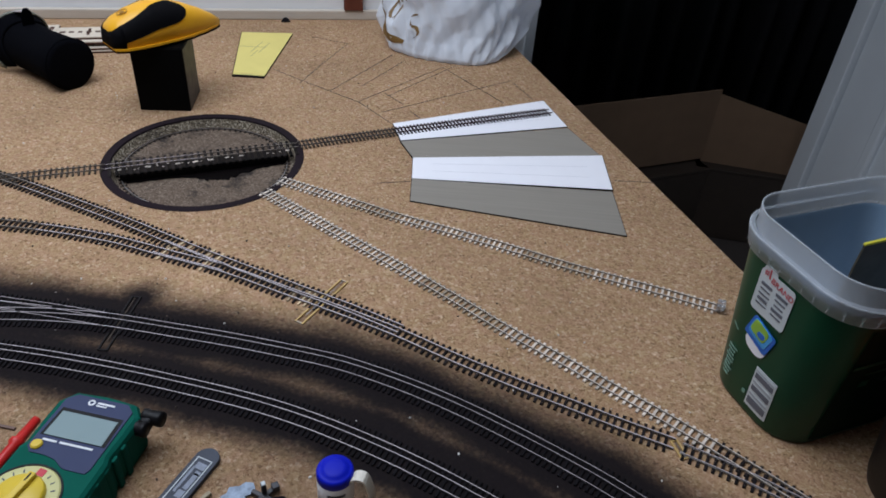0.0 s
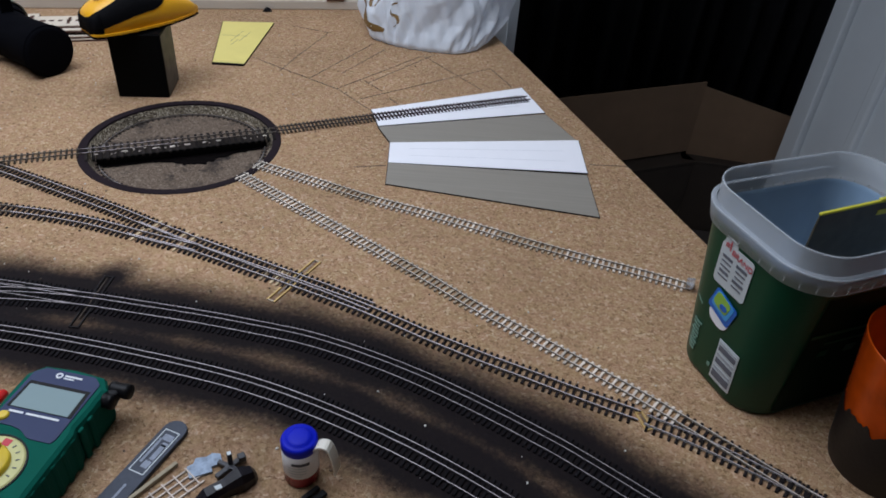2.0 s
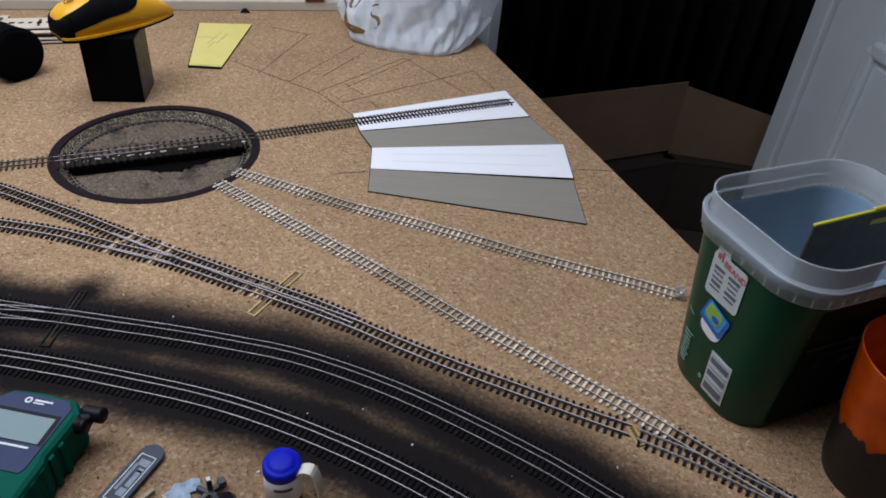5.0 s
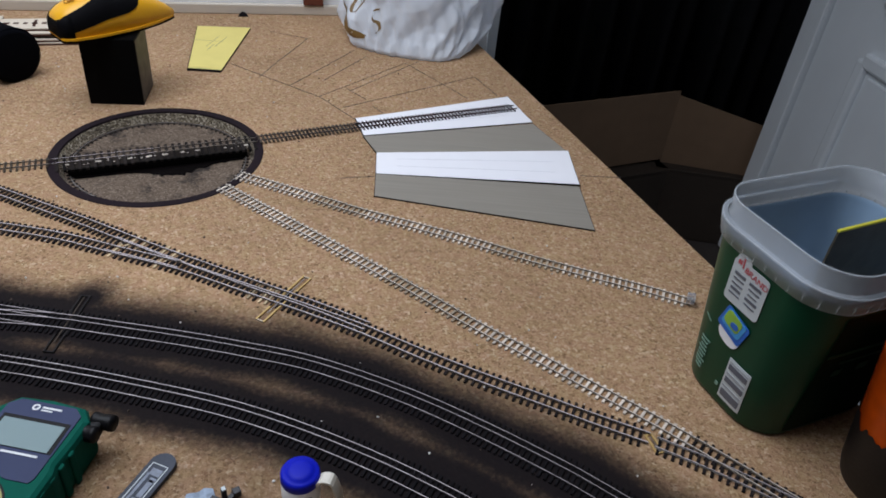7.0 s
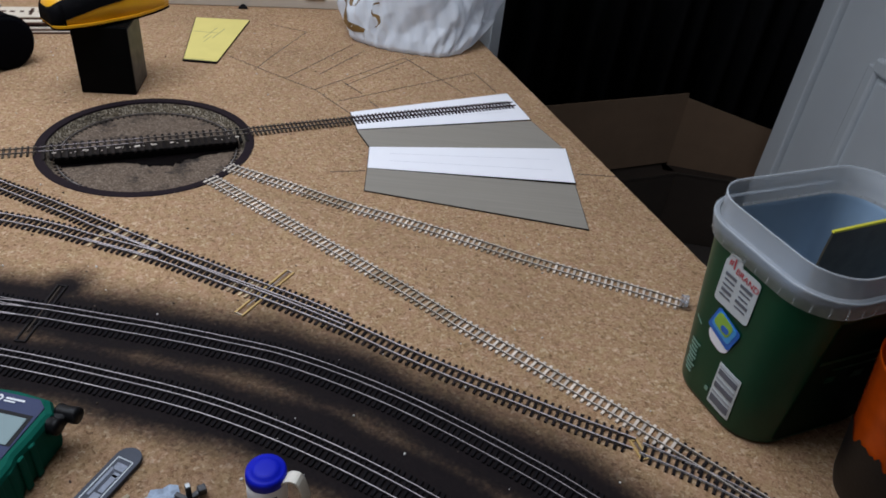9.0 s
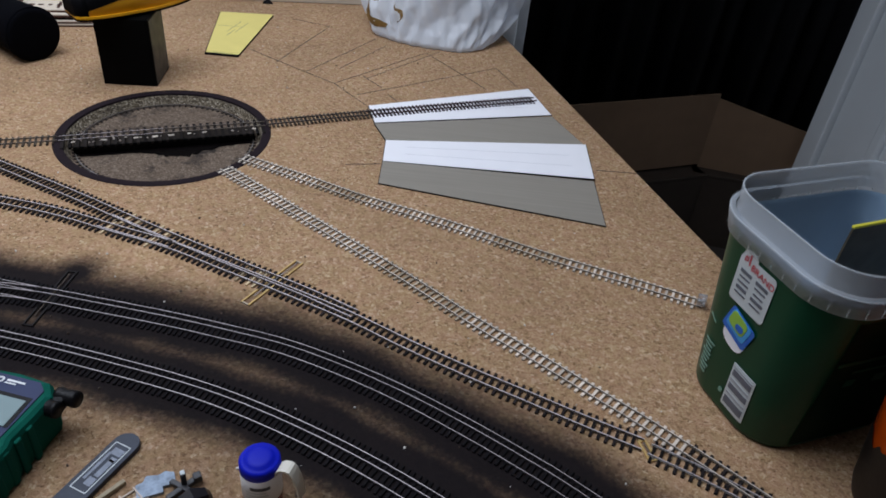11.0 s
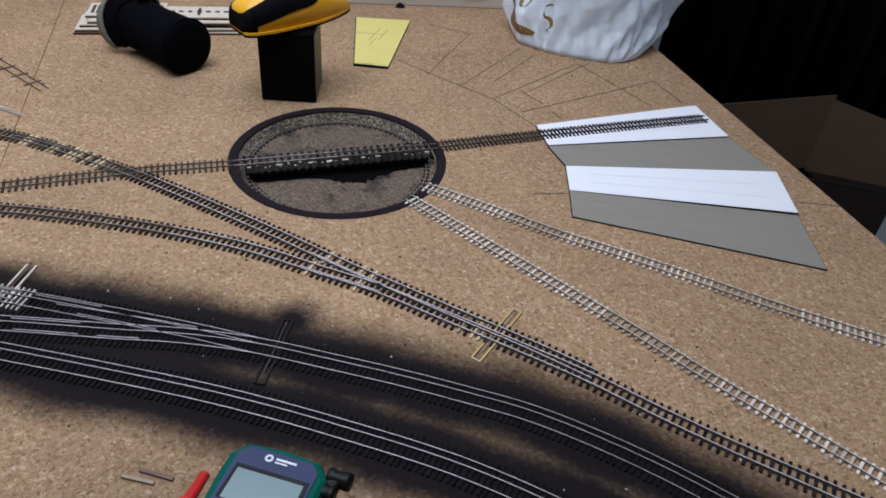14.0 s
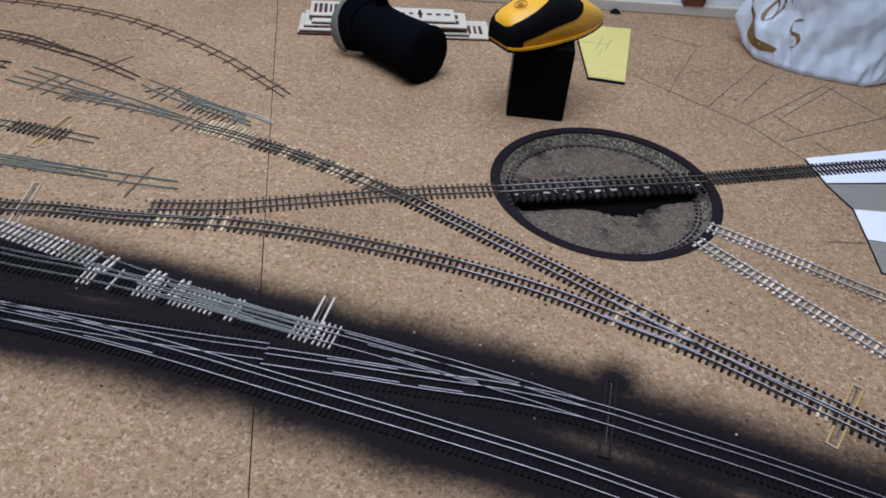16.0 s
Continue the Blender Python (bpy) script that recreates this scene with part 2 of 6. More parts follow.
def round_rect(w, d, r, n=6):
    out = []
    for cx, cy, a0 in ((w / 2 - r, d / 2 - r, 0), (-w / 2 + r, d / 2 - r, 90), (-w / 2 + r, -d / 2 + r, 180), (w / 2 - r, -d / 2 + r, 270)):
        for i in range(n + 1):
            a = radians(a0 + 90 * i / n)
            out.append((cx + r * math.cos(a), cy + r * math.sin(a)))
    return out


def spline(points, step=0.004):
    """A smooth line through a few points, in even steps: positions and unit directions."""
    p = [Vector((x, y)) for x, y in points]
    p = [2 * p[0] - p[1]] + p + [2 * p[-1] - p[-2]]
    raw = []
    for a, b, c, d in zip(p, p[1:], p[2:], p[3:]):
        for i in range(24):
            t = i / 24
            raw.append(0.5 * ((2 * b) + (c - a) * t + (2 * a - 5 * b + 4 * c - d) * t * t + (3 * b - a - 3 * c + d) * t ** 3))
    raw.append(p[-2])
    length = [0.0]
    for a, b in zip(raw, raw[1:]):
        length.append(length[-1] + (b - a).length)
    n = max(2, round(length[-1] / step))
    s = np.linspace(0, length[-1], n + 1)
    xs, ys = np.interp(s, length, [v.x for v in raw]), np.interp(s, length, [v.y for v in raw])
    dx, dy = np.gradient(xs), np.gradient(ys)
    l = np.hypot(dx, dy)
    return np.stack([xs, ys], 1), np.stack([dx / l, dy / l], 1)


WIDE, NARROW = 0.0180, 0.0115


def rail_bm(line, way, offset, z, width=0.00075, height=0.0017, first=0, last=None, lead=None):
    """A rail beside the middle line: a foot, a web and a head."""
    w = width / 2
    prof = ((-w * 1.7, 0), (w * 1.7, 0), (w * 1.7, height * 0.18), (w * 0.5, height * 0.3), (w * 0.5, height * 0.68), (w, height * 0.76), (w, height), (-w, height), (-w, height * 0.76), (-w * 0.5, height * 0.68), (-w * 0.5, height * 0.3), (-w * 1.7, height * 0.18))
    secs = []
    last = len(line) if last is None else last
    for i in range(first, last):
        off = offset if lead is None else lead[0] + (lead[1] - lead[0]) * (i - first) / max(1, last - 1 - first)
        nx, ny = -way[i][1], way[i][0]
        secs.append([(line[i][0] + nx * (off + u), line[i][1] + ny * (off + u), z + v) for u, v in prof])
    return loft_bm(secs, True, (6,))


def sleeper_mesh(name, length, width, height, mat):
    return mesh_of(box_bm(length, width, height, (0, 0, height / 2), 0.0002, seg=1), name, mat)


PLAN = {}


def track(name, label, points, rails, sleeper, spacing, tie, tie_mat, rail_mat, z=0.0, side=None, slim=1.0, tie_off=0.0, skew=0.0, jitter=0.6, skip=None, category="model track", alt=(), worn=0.0, mixed=(), head=1.0):
    """Track along a line through a few points. rails: offsets to the left of the line. sleeper: length, width, height."""
    line, way = spline(points)
    PLAN[name] = line
    base = thing("model_track", label, category, pose(line[0][0], line[0][1], z), group="lengths of model railway track")
    inv = base.matrix_basis.inverted()
    specs = []
    for r in rails:
        off, f, l, off2 = r if isinstance(r, tuple) else (r, 0.0, 1.0, r)
        if f < worn < l:
            mid_off = off + (off2 - off) * (worn - f) / (l - f)
            specs += [(off, f, worn, mid_off, True), (mid_off, worn, l, off2, False)]
        else:
            specs.append((off, f, l, off2, l <= worn))
    for off, f, l, off2, old in specs:
        n = len(line)
        bm = rail_bm(line, way, off, z + sleeper[2] * 0.85, 0.00064 * slim * head, 0.0017 * slim, round(f * (n - 1)), round(l * (n - 1)) + 1, (off, off2))
        bm.transform(inv)
        rail = part("rail", bm, side or rail_mat, base)
        if side:
            rail.data.materials.append(DRAB_RAIL if old else rail_mat)
    mesh = sleeper_mesh("sleeper", *sleeper, tie_mat)
    kinds = [(a, b, sleeper_mesh("sleeper", sleeper[0] * (0.86 if c is TIE_WHITE else 1), sleeper[1] * (0.72 if c is TIE_WHITE else 1.05 if c is TIE_WORN else 0.85 if c is TIE_TAN else 1), sleeper[2], c)) for a, b, c in alt]
    strays = [(a, b, sleeper_mesh("sleeper", *sleeper, c), share) for a, b, c, share in mixed]
    rng = random.Random(len(line))
    total = 0.004 * (len(line) - 1)
    for i in range(int(total / spacing)):
        s = (i + 0.5) * spacing / total
        if skip and any(a < s < b for a, b in skip):
            continue
        k = s * (len(line) - 1)
        i0 = int(k)
        i1 = min(i0 + 1, len(line) - 1)
        p = line[i0] + (line[i1] - line[i0]) * (k - i0)
        w = way[i0]
        odd = next((k[2] for k in strays if k[0] < s < k[1] and rng.random() < k[3]), None)
        ob = new("sleeper", odd or next((k[2] for k in kinds if k[0] < s < k[1]), mesh))
        ob.parent = base
        a = math.degrees(math.atan2(w[1], w[0])) + 90 + skew + random.uniform(-1, 1) * jitter * 2
        sh = tie_off + random.uniform(-1, 1) * 0.0005 * jitter
        ob.matrix_basis = inv @ pose(p[0] - w[1] * sh, p[1] + w[0] * sh, z, 0, 0, a)
    return base


# middle lines of the tracks
MAIN_NEAR = ((-1.25, 0.4642), (-1, 0.4752), (-0.83, 0.4822), (-0.7, 0.4837), (-0.57, 0.4782), (-0.45, 0.4732), (-0.34, 0.4662), (-0.235, 0.4527), (-0.127, 0.4322), (-0.022, 0.3962), (0.075, 0.3492), (0.16, 0.2942), (0.25, 0.2222))
MAIN_FAR = ((-0.6, 0.5018), (-0.53, 0.51), (-0.46, 0.5172), (-0.395, 0.5248), (-0.33, 0.5263), (-0.262, 0.5208), (-0.2, 0.5148), (-0.147, 0.5078), (-0.089, 0.4983), (-0.032, 0.4813), (0.023, 0.4598), (0.075, 0.4348), (0.124, 0.4083), (0.168, 0.3818), (0.26, 0.3178), (0.34, 0.2528))
MAIN_BRANCH = ((-1.25, 0.548), (-1.05, 0.545), (-0.885, 0.543), (-0.80, 0.547), (-0.71, 0.5475), (-0.63, 0.544), (-0.57, 0.5412))
BRANCH_END = ((-0.57, 0.5412), (-0.50, 0.5385), (-0.40, 0.533), (-0.33, 0.5265))
CROSSOVER = ((-1.0, 0.474), (-0.90, 0.477), (-0.83, 0.482), (-0.74, 0.4905), (-0.66, 0.499), (-0.60, 0.5065))
YARD = ((-1.2, 0.575), (-1.05, 0.592), (-0.938, 0.608), (-0.883, 0.621), (-0.824, 0.63), (-0.769, 0.642), (-0.712, 0.655), (-0.654, 0.6635), (-0.595, 0.668), (-0.52, 0.669), (-0.45, 0.666), (-0.378, 0.657), (-0.31, 0.6405), (-0.24, 0.6233), (-0.167, 0.5971), (-0.101, 0.5729), (-0.039, 0.5485), (0.02, 0.5205), (0.075, 0.4965), (0.128, 0.4755), (0.178, 0.4555), (0.224, 0.4385))
YARD_END = ((0.229, 0.435), (0.27, 0.416), (0.31, 0.394), (0.36, 0.363), (0.42, 0.318))
DIAGONAL = ((-0.757, 0.809), (-0.678, 0.795), (-0.566, 0.763), (-0.495, 0.738), (-0.43, 0.713), (-0.369, 0.689), (-0.313, 0.665), (-0.26, 0.643), (-0.211, 0.624), (-0.15, 0.600), (-0.09, 0.577), (-0.035, 0.553))
LEAD_WEST = ((-0.80, 0.655), (-0.73, 0.679), (-0.674, 0.707), (-0.566, 0.763), (-0.4595, 0.8100))
BRIDGE = ((-0.2265, 0.9165), (-0.345, 0.8625), (-0.4585, 0.8105))
LEAD_EAST = ((-0.2255, 0.9170), (-0.11, 0.976), (0.0, 1.031), (0.147, 1.102))
SPUR_A = ((-0.228, 0.819), (-0.143, 0.788), (-0.065, 0.758), (0.007, 0.736), (0.076, 0.713), (0.143, 0.689), (0.206, 0.669), (0.268, 0.650), (0.312, 0.634))
SPUR_B = ((-0.24, 0.788), (-0.168, 0.738), (-0.053, 0.659), (0.014, 0.612), (0.076, 0.566), (0.132, 0.529), (0.183, 0.494), (0.231, 0.461), (0.274, 0.429), (0.32, 0.393), (0.38, 0.346))
TABLE_C, TABLE_R = (-0.3420, 0.8610), 0.1336

# ---- large structure ----
WALL_A = 14.0
U = Vector((math.cos(radians(WALL_A)), math.sin(radians(WALL_A))))
WALL_P = Vector((-0.37, 1.437))
FLOOR_Z = -0.90
SEAM = (Vector((-0.9735, 1.37)), Vector((-0.437, 0.10)))
EDGE_D = Vector((0.236, -0.598)).normalized()
CORNER = Vector((0.121, 1.311))


def distance_to(line, px, py):
    d = np.full(px.shape, 9.0)
    for x, y in line[::3]:
        d = np.minimum(d, np.hypot(px - x, py - y))
    return d


def board(name, corners, nu, nv, label, hole=None, parent=None):
    """A cork-topped panel between four corners, with black overspray where the main lines run and shade coloured in at
    the near edge.
    """
    c = [np.array(p) for p in corners]
    u, v = np.meshgrid(np.linspace(0, 1, nu + 1), np.linspace(0, 1, nv + 1))
    xy = ((1 - u) * (1 - v))[..., None] * c[0] + (u * (1 - v))[..., None] * c[1] + (u * v)[..., None] * c[2] + ((1 - u) * v)[..., None] * c[3]
    xy = xy.reshape(-1, 2)
    faces, w = [], nu + 1
    for j in range(nv):
        for i in range(nu):
            f = (j * w + i, j * w + i + 1, (j + 1) * w + i + 1, (j + 1) * w + i)
            if hole is not None:
                m = xy[list(f)].mean(0)
                if math.hypot(m[0] - hole[0], m[1] - hole[1]) < hole[2]:
                    continue
            faces.append(f)
    n = len(xy)
    verts = [(x, y, 0) for x, y in xy] + [(p[0], p[1], -0.02) for p in c]
    rim = [0, nu, (nv + 1) * w - 1, nv * w]
    edges = [list(range(0, nu + 1)), [j * w + nu for j in range(nv + 1)], [nv * w + i for i in range(nu, -1, -1)], [j * w for j in range(nv, -1, -1)]]
    for k in range(4):
        e = edges[k]
        faces.append(tuple(e[::-1]) + (n + k, n + (k + 1) % 4))
    me = bpy.data.meshes.new(name)
    me.from_pydata(verts, [], faces)
    px, py = xy[:, 0], xy[:, 1]
    wob = np.array([noise.noise((x * 14, y * 14, 3)) for x, y in xy]) * 0.011 + np.array([noise.noise((x * 60, y * 60, 7)) for x, y in xy]) * 0.002
    paint_and_shade = np.zeros(len(xy))
    near_y = np.interp(px, [p[0] for p in MAIN_NEAR], [p[1] for p in MAIN_NEAR])
    beyond = np.clip((py - near_y) / 0.01, 0, 1)
    for pts, full, fade in ((MAIN_NEAR, 0.019, 0.056), (MAIN_FAR, 0.017, 0.062), (MAIN_BRANCH, 0.020, 0.050), (BRANCH_END, 0.020, 0.056), (CROSSOVER, 0.024, 0.052)):
        d = distance_to(spline(pts)[0], px, py) + wob
        if pts is MAIN_NEAR:
            d = d - 0.005 * beyond * np.clip((px + 0.15) / 0.1, 0, 1) + 0.003 * (1 - beyond) * np.clip((-0.40 - px) / 0.2, 0, 1)
        paint_and_shade = np.maximum(paint_and_shade, np.clip((full + fade - d) / fade, 0, 1))
    d = np.hypot(px + 0.311, py - 0.562) + wob * 1.5
    paint_and_shade = np.maximum(paint_and_shade, np.clip((0.057 - d) / 0.056, 0, 1))
    # near-edge shade put into the colour, with blotchy stain, where the small parts lie
    stain_and_shade = np.clip((px + 0.64) / 0.28, 0, 1) * np.clip((0.47 - py) / 0.08, 0, 1) * np.clip((0.06 - px) / 0.1, 0, 1)
    paint_and_shade = np.maximum(paint_and_shade, 0.36 * stain_and_shade + wob * 11 * stain_and_shade)
    att = me.attributes.new("paint_and_shade", "FLOAT", "POINT")
    att.data.foreach_set("value", np.concatenate([paint_and_shade, np.zeros(4)]))
    me.materials.append(CORK)
    ob = new(name, me)
    ob.parent = parent
    ob["label"] = label
    return ob


table = thing("layout_table", "large layout table topped with brown cork sheet", "table", pose(-0.4, 0.8, FLOOR_Z))
T_INV = table.matrix_basis.inverted()


def at_table(ob):
    ob.matrix_basis = T_INV @ ob.matrix_basis
    return ob


def on_line(p, d, y):
    return p + d * ((y - p.y) / d.y)


def on_wall(x):
    return Vector((x, WALL_P.y + (x - WALL_P.x) * U.y / U.x))


def wall_meets(p, d):
    nrm = Vector((-U.y, U.x))
    return p + d * ((WALL_P - p).dot(nrm) / d.dot(nrm))


SEAM_D = (SEAM[1] - SEAM[0]).normalized()
s_far, s_near = wall_meets(SEAM[0], SEAM_D), on_line(SEAM[0], SEAM_D, 0.12)
e_far, e_near = wall_meets(CORNER, EDGE_D), on_line(CORNER, EDGE_D, 0.12)
gap = Vector((0.00045, 0.0002))
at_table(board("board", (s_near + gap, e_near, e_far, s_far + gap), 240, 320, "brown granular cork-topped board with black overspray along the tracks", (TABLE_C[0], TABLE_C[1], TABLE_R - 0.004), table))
at_table(board("board", (Vector((-2.2, 0.12)), s_near - gap, s_far - gap, Vector((-2.2, on_wall(-2.2).y))), 240, 240, "brown granular cork-topped board, butted to the next", None, table))
for x, y in ((-2.0, 0.3), (-2.0, 0.8), (-0.6, 0.25), (0.35, 0.25), (-0.6, 1.2), (0.05, 1.3)):
    at_table(part("leg", box_bm(0.07, 0.07, -FLOOR_Z - 0.02, (x, y, (FLOOR_Z - 0.02) / 2), 0.003), WOOD, table))


def slab(name, sx, sy, sz, m, mat, label, category, bevel=0.0):
    ob = new(name, mesh_of(box_bm(sx, sy, sz, (0, 0, 0), bevel), name, mat))
    ob.matrix_basis = m
    return tagged(ob, label, category, kind="structure")


CEIL = 1.55
floor = slab("floor", 9, 9, 0.1, pose(0, 1.5, FLOOR_Z - 0.05), FLOOR_DARK, "dark brown carpeted floor", "floor")
slab("ceiling", 9, 9, 0.1, pose(0, 1.5, CEIL + 0.05), WHITE_WALL, "white painted ceiling", "ceiling")
end = e_far
w0 = end - U * 4.0
NRM = Vector((-U.y, U.x))


def wall_between(name, a, b, mat, label, thick=0.1, z0=FLOOR_Z, z1=CEIL):
    d = b - a
    c = (a + b) / 2
    ang = math.degrees(math.atan2(d.y, d.x))
    n = Vector((-d.y, d.x)).normalized() * thick / 2
    return slab(name, d.length, thick, z1 - z0, pose(c.x + n.x, c.y + n.y, (z0 + z1) / 2, 0, 0, ang), mat, label, "wall")


wall_between("wall_north", w0, end + U * 0.110, WHITE_WALL, "white painted plaster wall behind the table")
a = end + U * 0.092 - NRM * 0.009
casing = wall_between("trim_doorway", a, a + U * 0.020, DOOR_PAINT, "white casing strip", 0.118)
tagged(casing, "white painted casing strip at the doorway's edge", "door casing", kind="structure")
# the room beyond the doorway; black wall colour stands in for missing light
wall_between("wall_beyond", Vector((-0.2, 3.6)), Vector((4.2, 3.6)), UNLIT_BLACK, "wall of the room beyond, coloured black for its lack of light")
wall_between("wall_far_east", Vector((2.6, 3.6)), Vector((2.6, -2.6)), UNLIT_BLACK, "wall at the far side, coloured black for its lack of light")
wall_between("wall_south", Vector((4.2, -2.2)), Vector((-4.2, -2.2)), WHITE_WALL, "white painted wall behind the camera")
wall_between("wall_west", Vector((-3.6, -2.6)), Vector((-3.6, 1.2)), WHITE_WALL, "white painted wall at the far end of the table")

# ---- tracks ----
DUAL = (WIDE / 2, WIDE / 2 - (WIDE - NARROW), -WIDE / 2)
SLIM = (NARROW / 2, -NARROW / 2)
MAIN_TIE, SLIM_TIE = (0.0330, 0.0023, 0.0018), (0.0246, 0.0026, 0.0020)
TINNED = material("tinned_rail", (0.34, 0.345, 0.31), 0.38, 0.85, 0.15, 200)
COPPER = material("copper_brown_rail", (0.135, 0.085, 0.068), 0.55, 0.3, 0.3, 120)
G = WIDE / 2
FLANK_BLACK = material("black_rail_flank", (0.012, 0.010, 0.011), 0.6, 0.2, 0.3, 120, spec=0.2)
FLANK_BROWN = material("brown_rail_flank", (0.072, 0.055, 0.043), 0.55, 0.4, 0.3, 120, spec=0.3)
FLANK_PLUM = material("plum_rail_flank", (0.030, 0.018, 0.022), 0.6, 0.1, 0.3, 120, spec=0.2)
TIE_PLUM = random_tint(material("plum_brown_sleeper", (0.020, 0.012, 0.015), 0.75, 0, 0.4, 300, spec=0.15), 0.5, 1.9)
FLANK_GREY = material("grey_rail_flank", (0.26, 0.25, 0.24), 0.45, 0.8, 0.2, 120)
track("near_main", "three-rail dual-gauge main track on black-painted sleepers", MAIN_NEAR, DUAL + ((G - 0.0024, 0.30, 0.335, G - 0.0024), (-G + 0.0024, 0.32, 0.36, -G + 0.0024)), MAIN_TIE, 0.0051, None, TIE_BLACK, STEEL_DIM, side=FLANK_BLACK, head=1.2)
track("far_main", "three-rail dual-gauge track curving on black-painted sleepers", MAIN_FAR, DUAL + ((G - 0.0024, 0.05, 0.11, G - 0.0022), (-G + 0.0024, 0.06, 0.115, -G + 0.0024), (-G + 0.0024, 0.13, 0.165, -G + 0.0024)), MAIN_TIE, 0.0051, None, TIE_BLACK, STEEL_DIM, side=FLANK_BLACK, head=1.2)
track("branch", "dual-gauge track with tinned rails, partly on unpainted sleepers", MAIN_BRANCH, DUAL + ((0.0, 0.744, 0.92, -0.006), (0.004, 0.676, 0.893, 0.001), (-0.0062, 0.757, 0.974, -0.0068), (0.0066, 0.785, 1.0, 0.0068)), MAIN_TIE, 0.0051, None, TIE_BLACK, TINNED, side=FLANK_GREY, slim=1.15, alt=((0.660, 0.684, TIE_WHITE), (0.705, 0.714, TIE_WHITE), (0.744, 0.783, TIE_WHITE), (0.798, 0.866, TIE_WHITE), (0.879, 0.889, TIE_WHITE), (0.970, 1.0, TIE_WHITE)))
track("branch_end", "dual-gauge track with point rails on black-painted sleepers", BRANCH_END, DUAL + ((WIDE / 2 - 0.0024, 0.1, 0.36, WIDE / 2 - 0.0024), (-WIDE / 2 + 0.0022, 0.3, 0.62, -WIDE / 2 + 0.0022), (0.0, 0.2, 0.75, 0.005)), MAIN_TIE, 0.0051, None, TIE_BLACK, STEEL_DIM, side=FLANK_BLACK, alt=((0.0, 0.085, TIE_WHITE),))
track("crossover", "dual-gauge crossover track between the two main lines", CROSSOVER, DUAL + ((G - 0.0024, 0.3, 0.5, G - 0.0024), (0.001, 0.35, 0.55, -0.003)), MAIN_TIE, 0.0051, None, TIE_BLACK, STEEL_DIM, side=FLANK_BLACK)
track("bare_branch", "siding track on bare timber sleepers joining the branch", ((-1.1, 0.602), (-1.0, 0.590), (-0.922, 0.5795), (-0.847, 0.571), (-0.775, 0.5625), (-0.70, 0.5535), (-0.63, 0.5475), (-0.56, 0.5425)), SLIM, (0.0235, 0.0026, 0.0020), 0.0066, None, TIE_WHITE, TINNED, side=FLANK_GREY, alt=((0.22, 0.28, TIE_PALE), (0.48, 0.53, TIE_PALE)), skip=((0.56, 0.575), (0.60, 0.655), (0.69, 0.72), (0.74, 1.0)))
track("yard", "narrow-gauge yard track with dull rails and dark sleepers", YARD, SLIM + ((-NARROW / 2 + 0.0020, 0.60, 0.66, -NARROW / 2 + 0.0020), (0.0, 0.22, 0.32, 0.004)), SLIM_TIE, 0.0067, None, TIE_BROWN, STEEL, side=FLANK_BROWN, worn=0.50, alt=((0.0, 0.46, TIE_WORN),), mixed=((0.27, 0.335, TIE_TAN, 0.7), (0.60, 0.78, TIE_TAN, 0.16)), head=1.75)
track("yard_end", "narrow-gauge turnout track on dark sleepers", YARD_END, SLIM, SLIM_TIE, 0.0067, None, TIE_BROWN, STEEL, side=FLANK_GREY, head=1.3)
track("diagonal", "narrow-gauge track crossing the turntable lead", DIAGONAL, SLIM + ((0.0, 0.03, 0.16, 0.003), (-0.0040, 0.6, 0.72, -0.0040)), SLIM_TIE, 0.0067, None, TIE_BROWN, STEEL, side=FLANK_BROWN, worn=0.30, alt=((0.0, 0.27, TIE_WORN),), mixed=((0.0, 0.22, TIE_TAN, 0.42), (0.57, 0.70, TIE_TAN, 0.42)), head=1.65)
track("diagonal_stub", "narrow-gauge track end on close tan sleepers", ((-0.832, 0.818), (-0.79, 0.8145), (-0.758, 0.8095)), SLIM + ((0.0, 0.0, 1.0, 0.002),), (0.0330, 0.0030, 0.0018), 0.0056, None, TIE_TAN, GREEN_GREY_RAIL, side=FLANK_BROWN, tie_off=0.004, jitter=1.4)
track("lead_west", "narrow-gauge lead track running to the turntable", LEAD_WEST, SLIM, (0.0255, 0.0026, 0.0020), 0.0067, None, TIE_WORN, DRAB_RAIL, side=FLANK_BROWN)
track("lead_east", "narrow-gauge flexible track running onto white card", LEAD_EAST, SLIM, (0.0255, 0.0028, 0.0020), 0.0058, None, TIE_PLUM, COPPER, side=FLANK_PLUM, z=0.0012, alt=((0.0, 0.36, TIE_WORN),), worn=0.36)
FLANK_SPUR = material("tan_rail_flank", (0.17, 0.14, 0.11), 0.6, 0.1, 0.3, 120, spec=0.2)
SPUR_HEAD = material("tarnished_rail_head", (0.66, 0.59, 0.52), 0.5, 0.15, 0.25, 120)
SPUR_TIE = (0.0212, 0.0026, 0.0022)
SPUR_RAILS = (0.0057, -0.0057)
track("spur_a", "bright narrow-gauge spur track on pale sleepers", SPUR_A, SPUR_RAILS, SPUR_TIE, 0.0070, None, TIE_SPUR, SPUR_HEAD, side=FLANK_SPUR, alt=((0.2, 0.32, TIE_PALE), (0.6, 0.75, TIE_PALE)), head=1.5)
track("spur_b", "bright narrow-gauge track on pale sleepers", SPUR_B, SPUR_RAILS, SPUR_TIE, 0.0070, None, TIE_SPUR, SPUR_HEAD, side=FLANK_SPUR, alt=((0.35, 0.5, TIE_PALE), (0.80, 1.0, TIE_BROWN)), head=1.5)
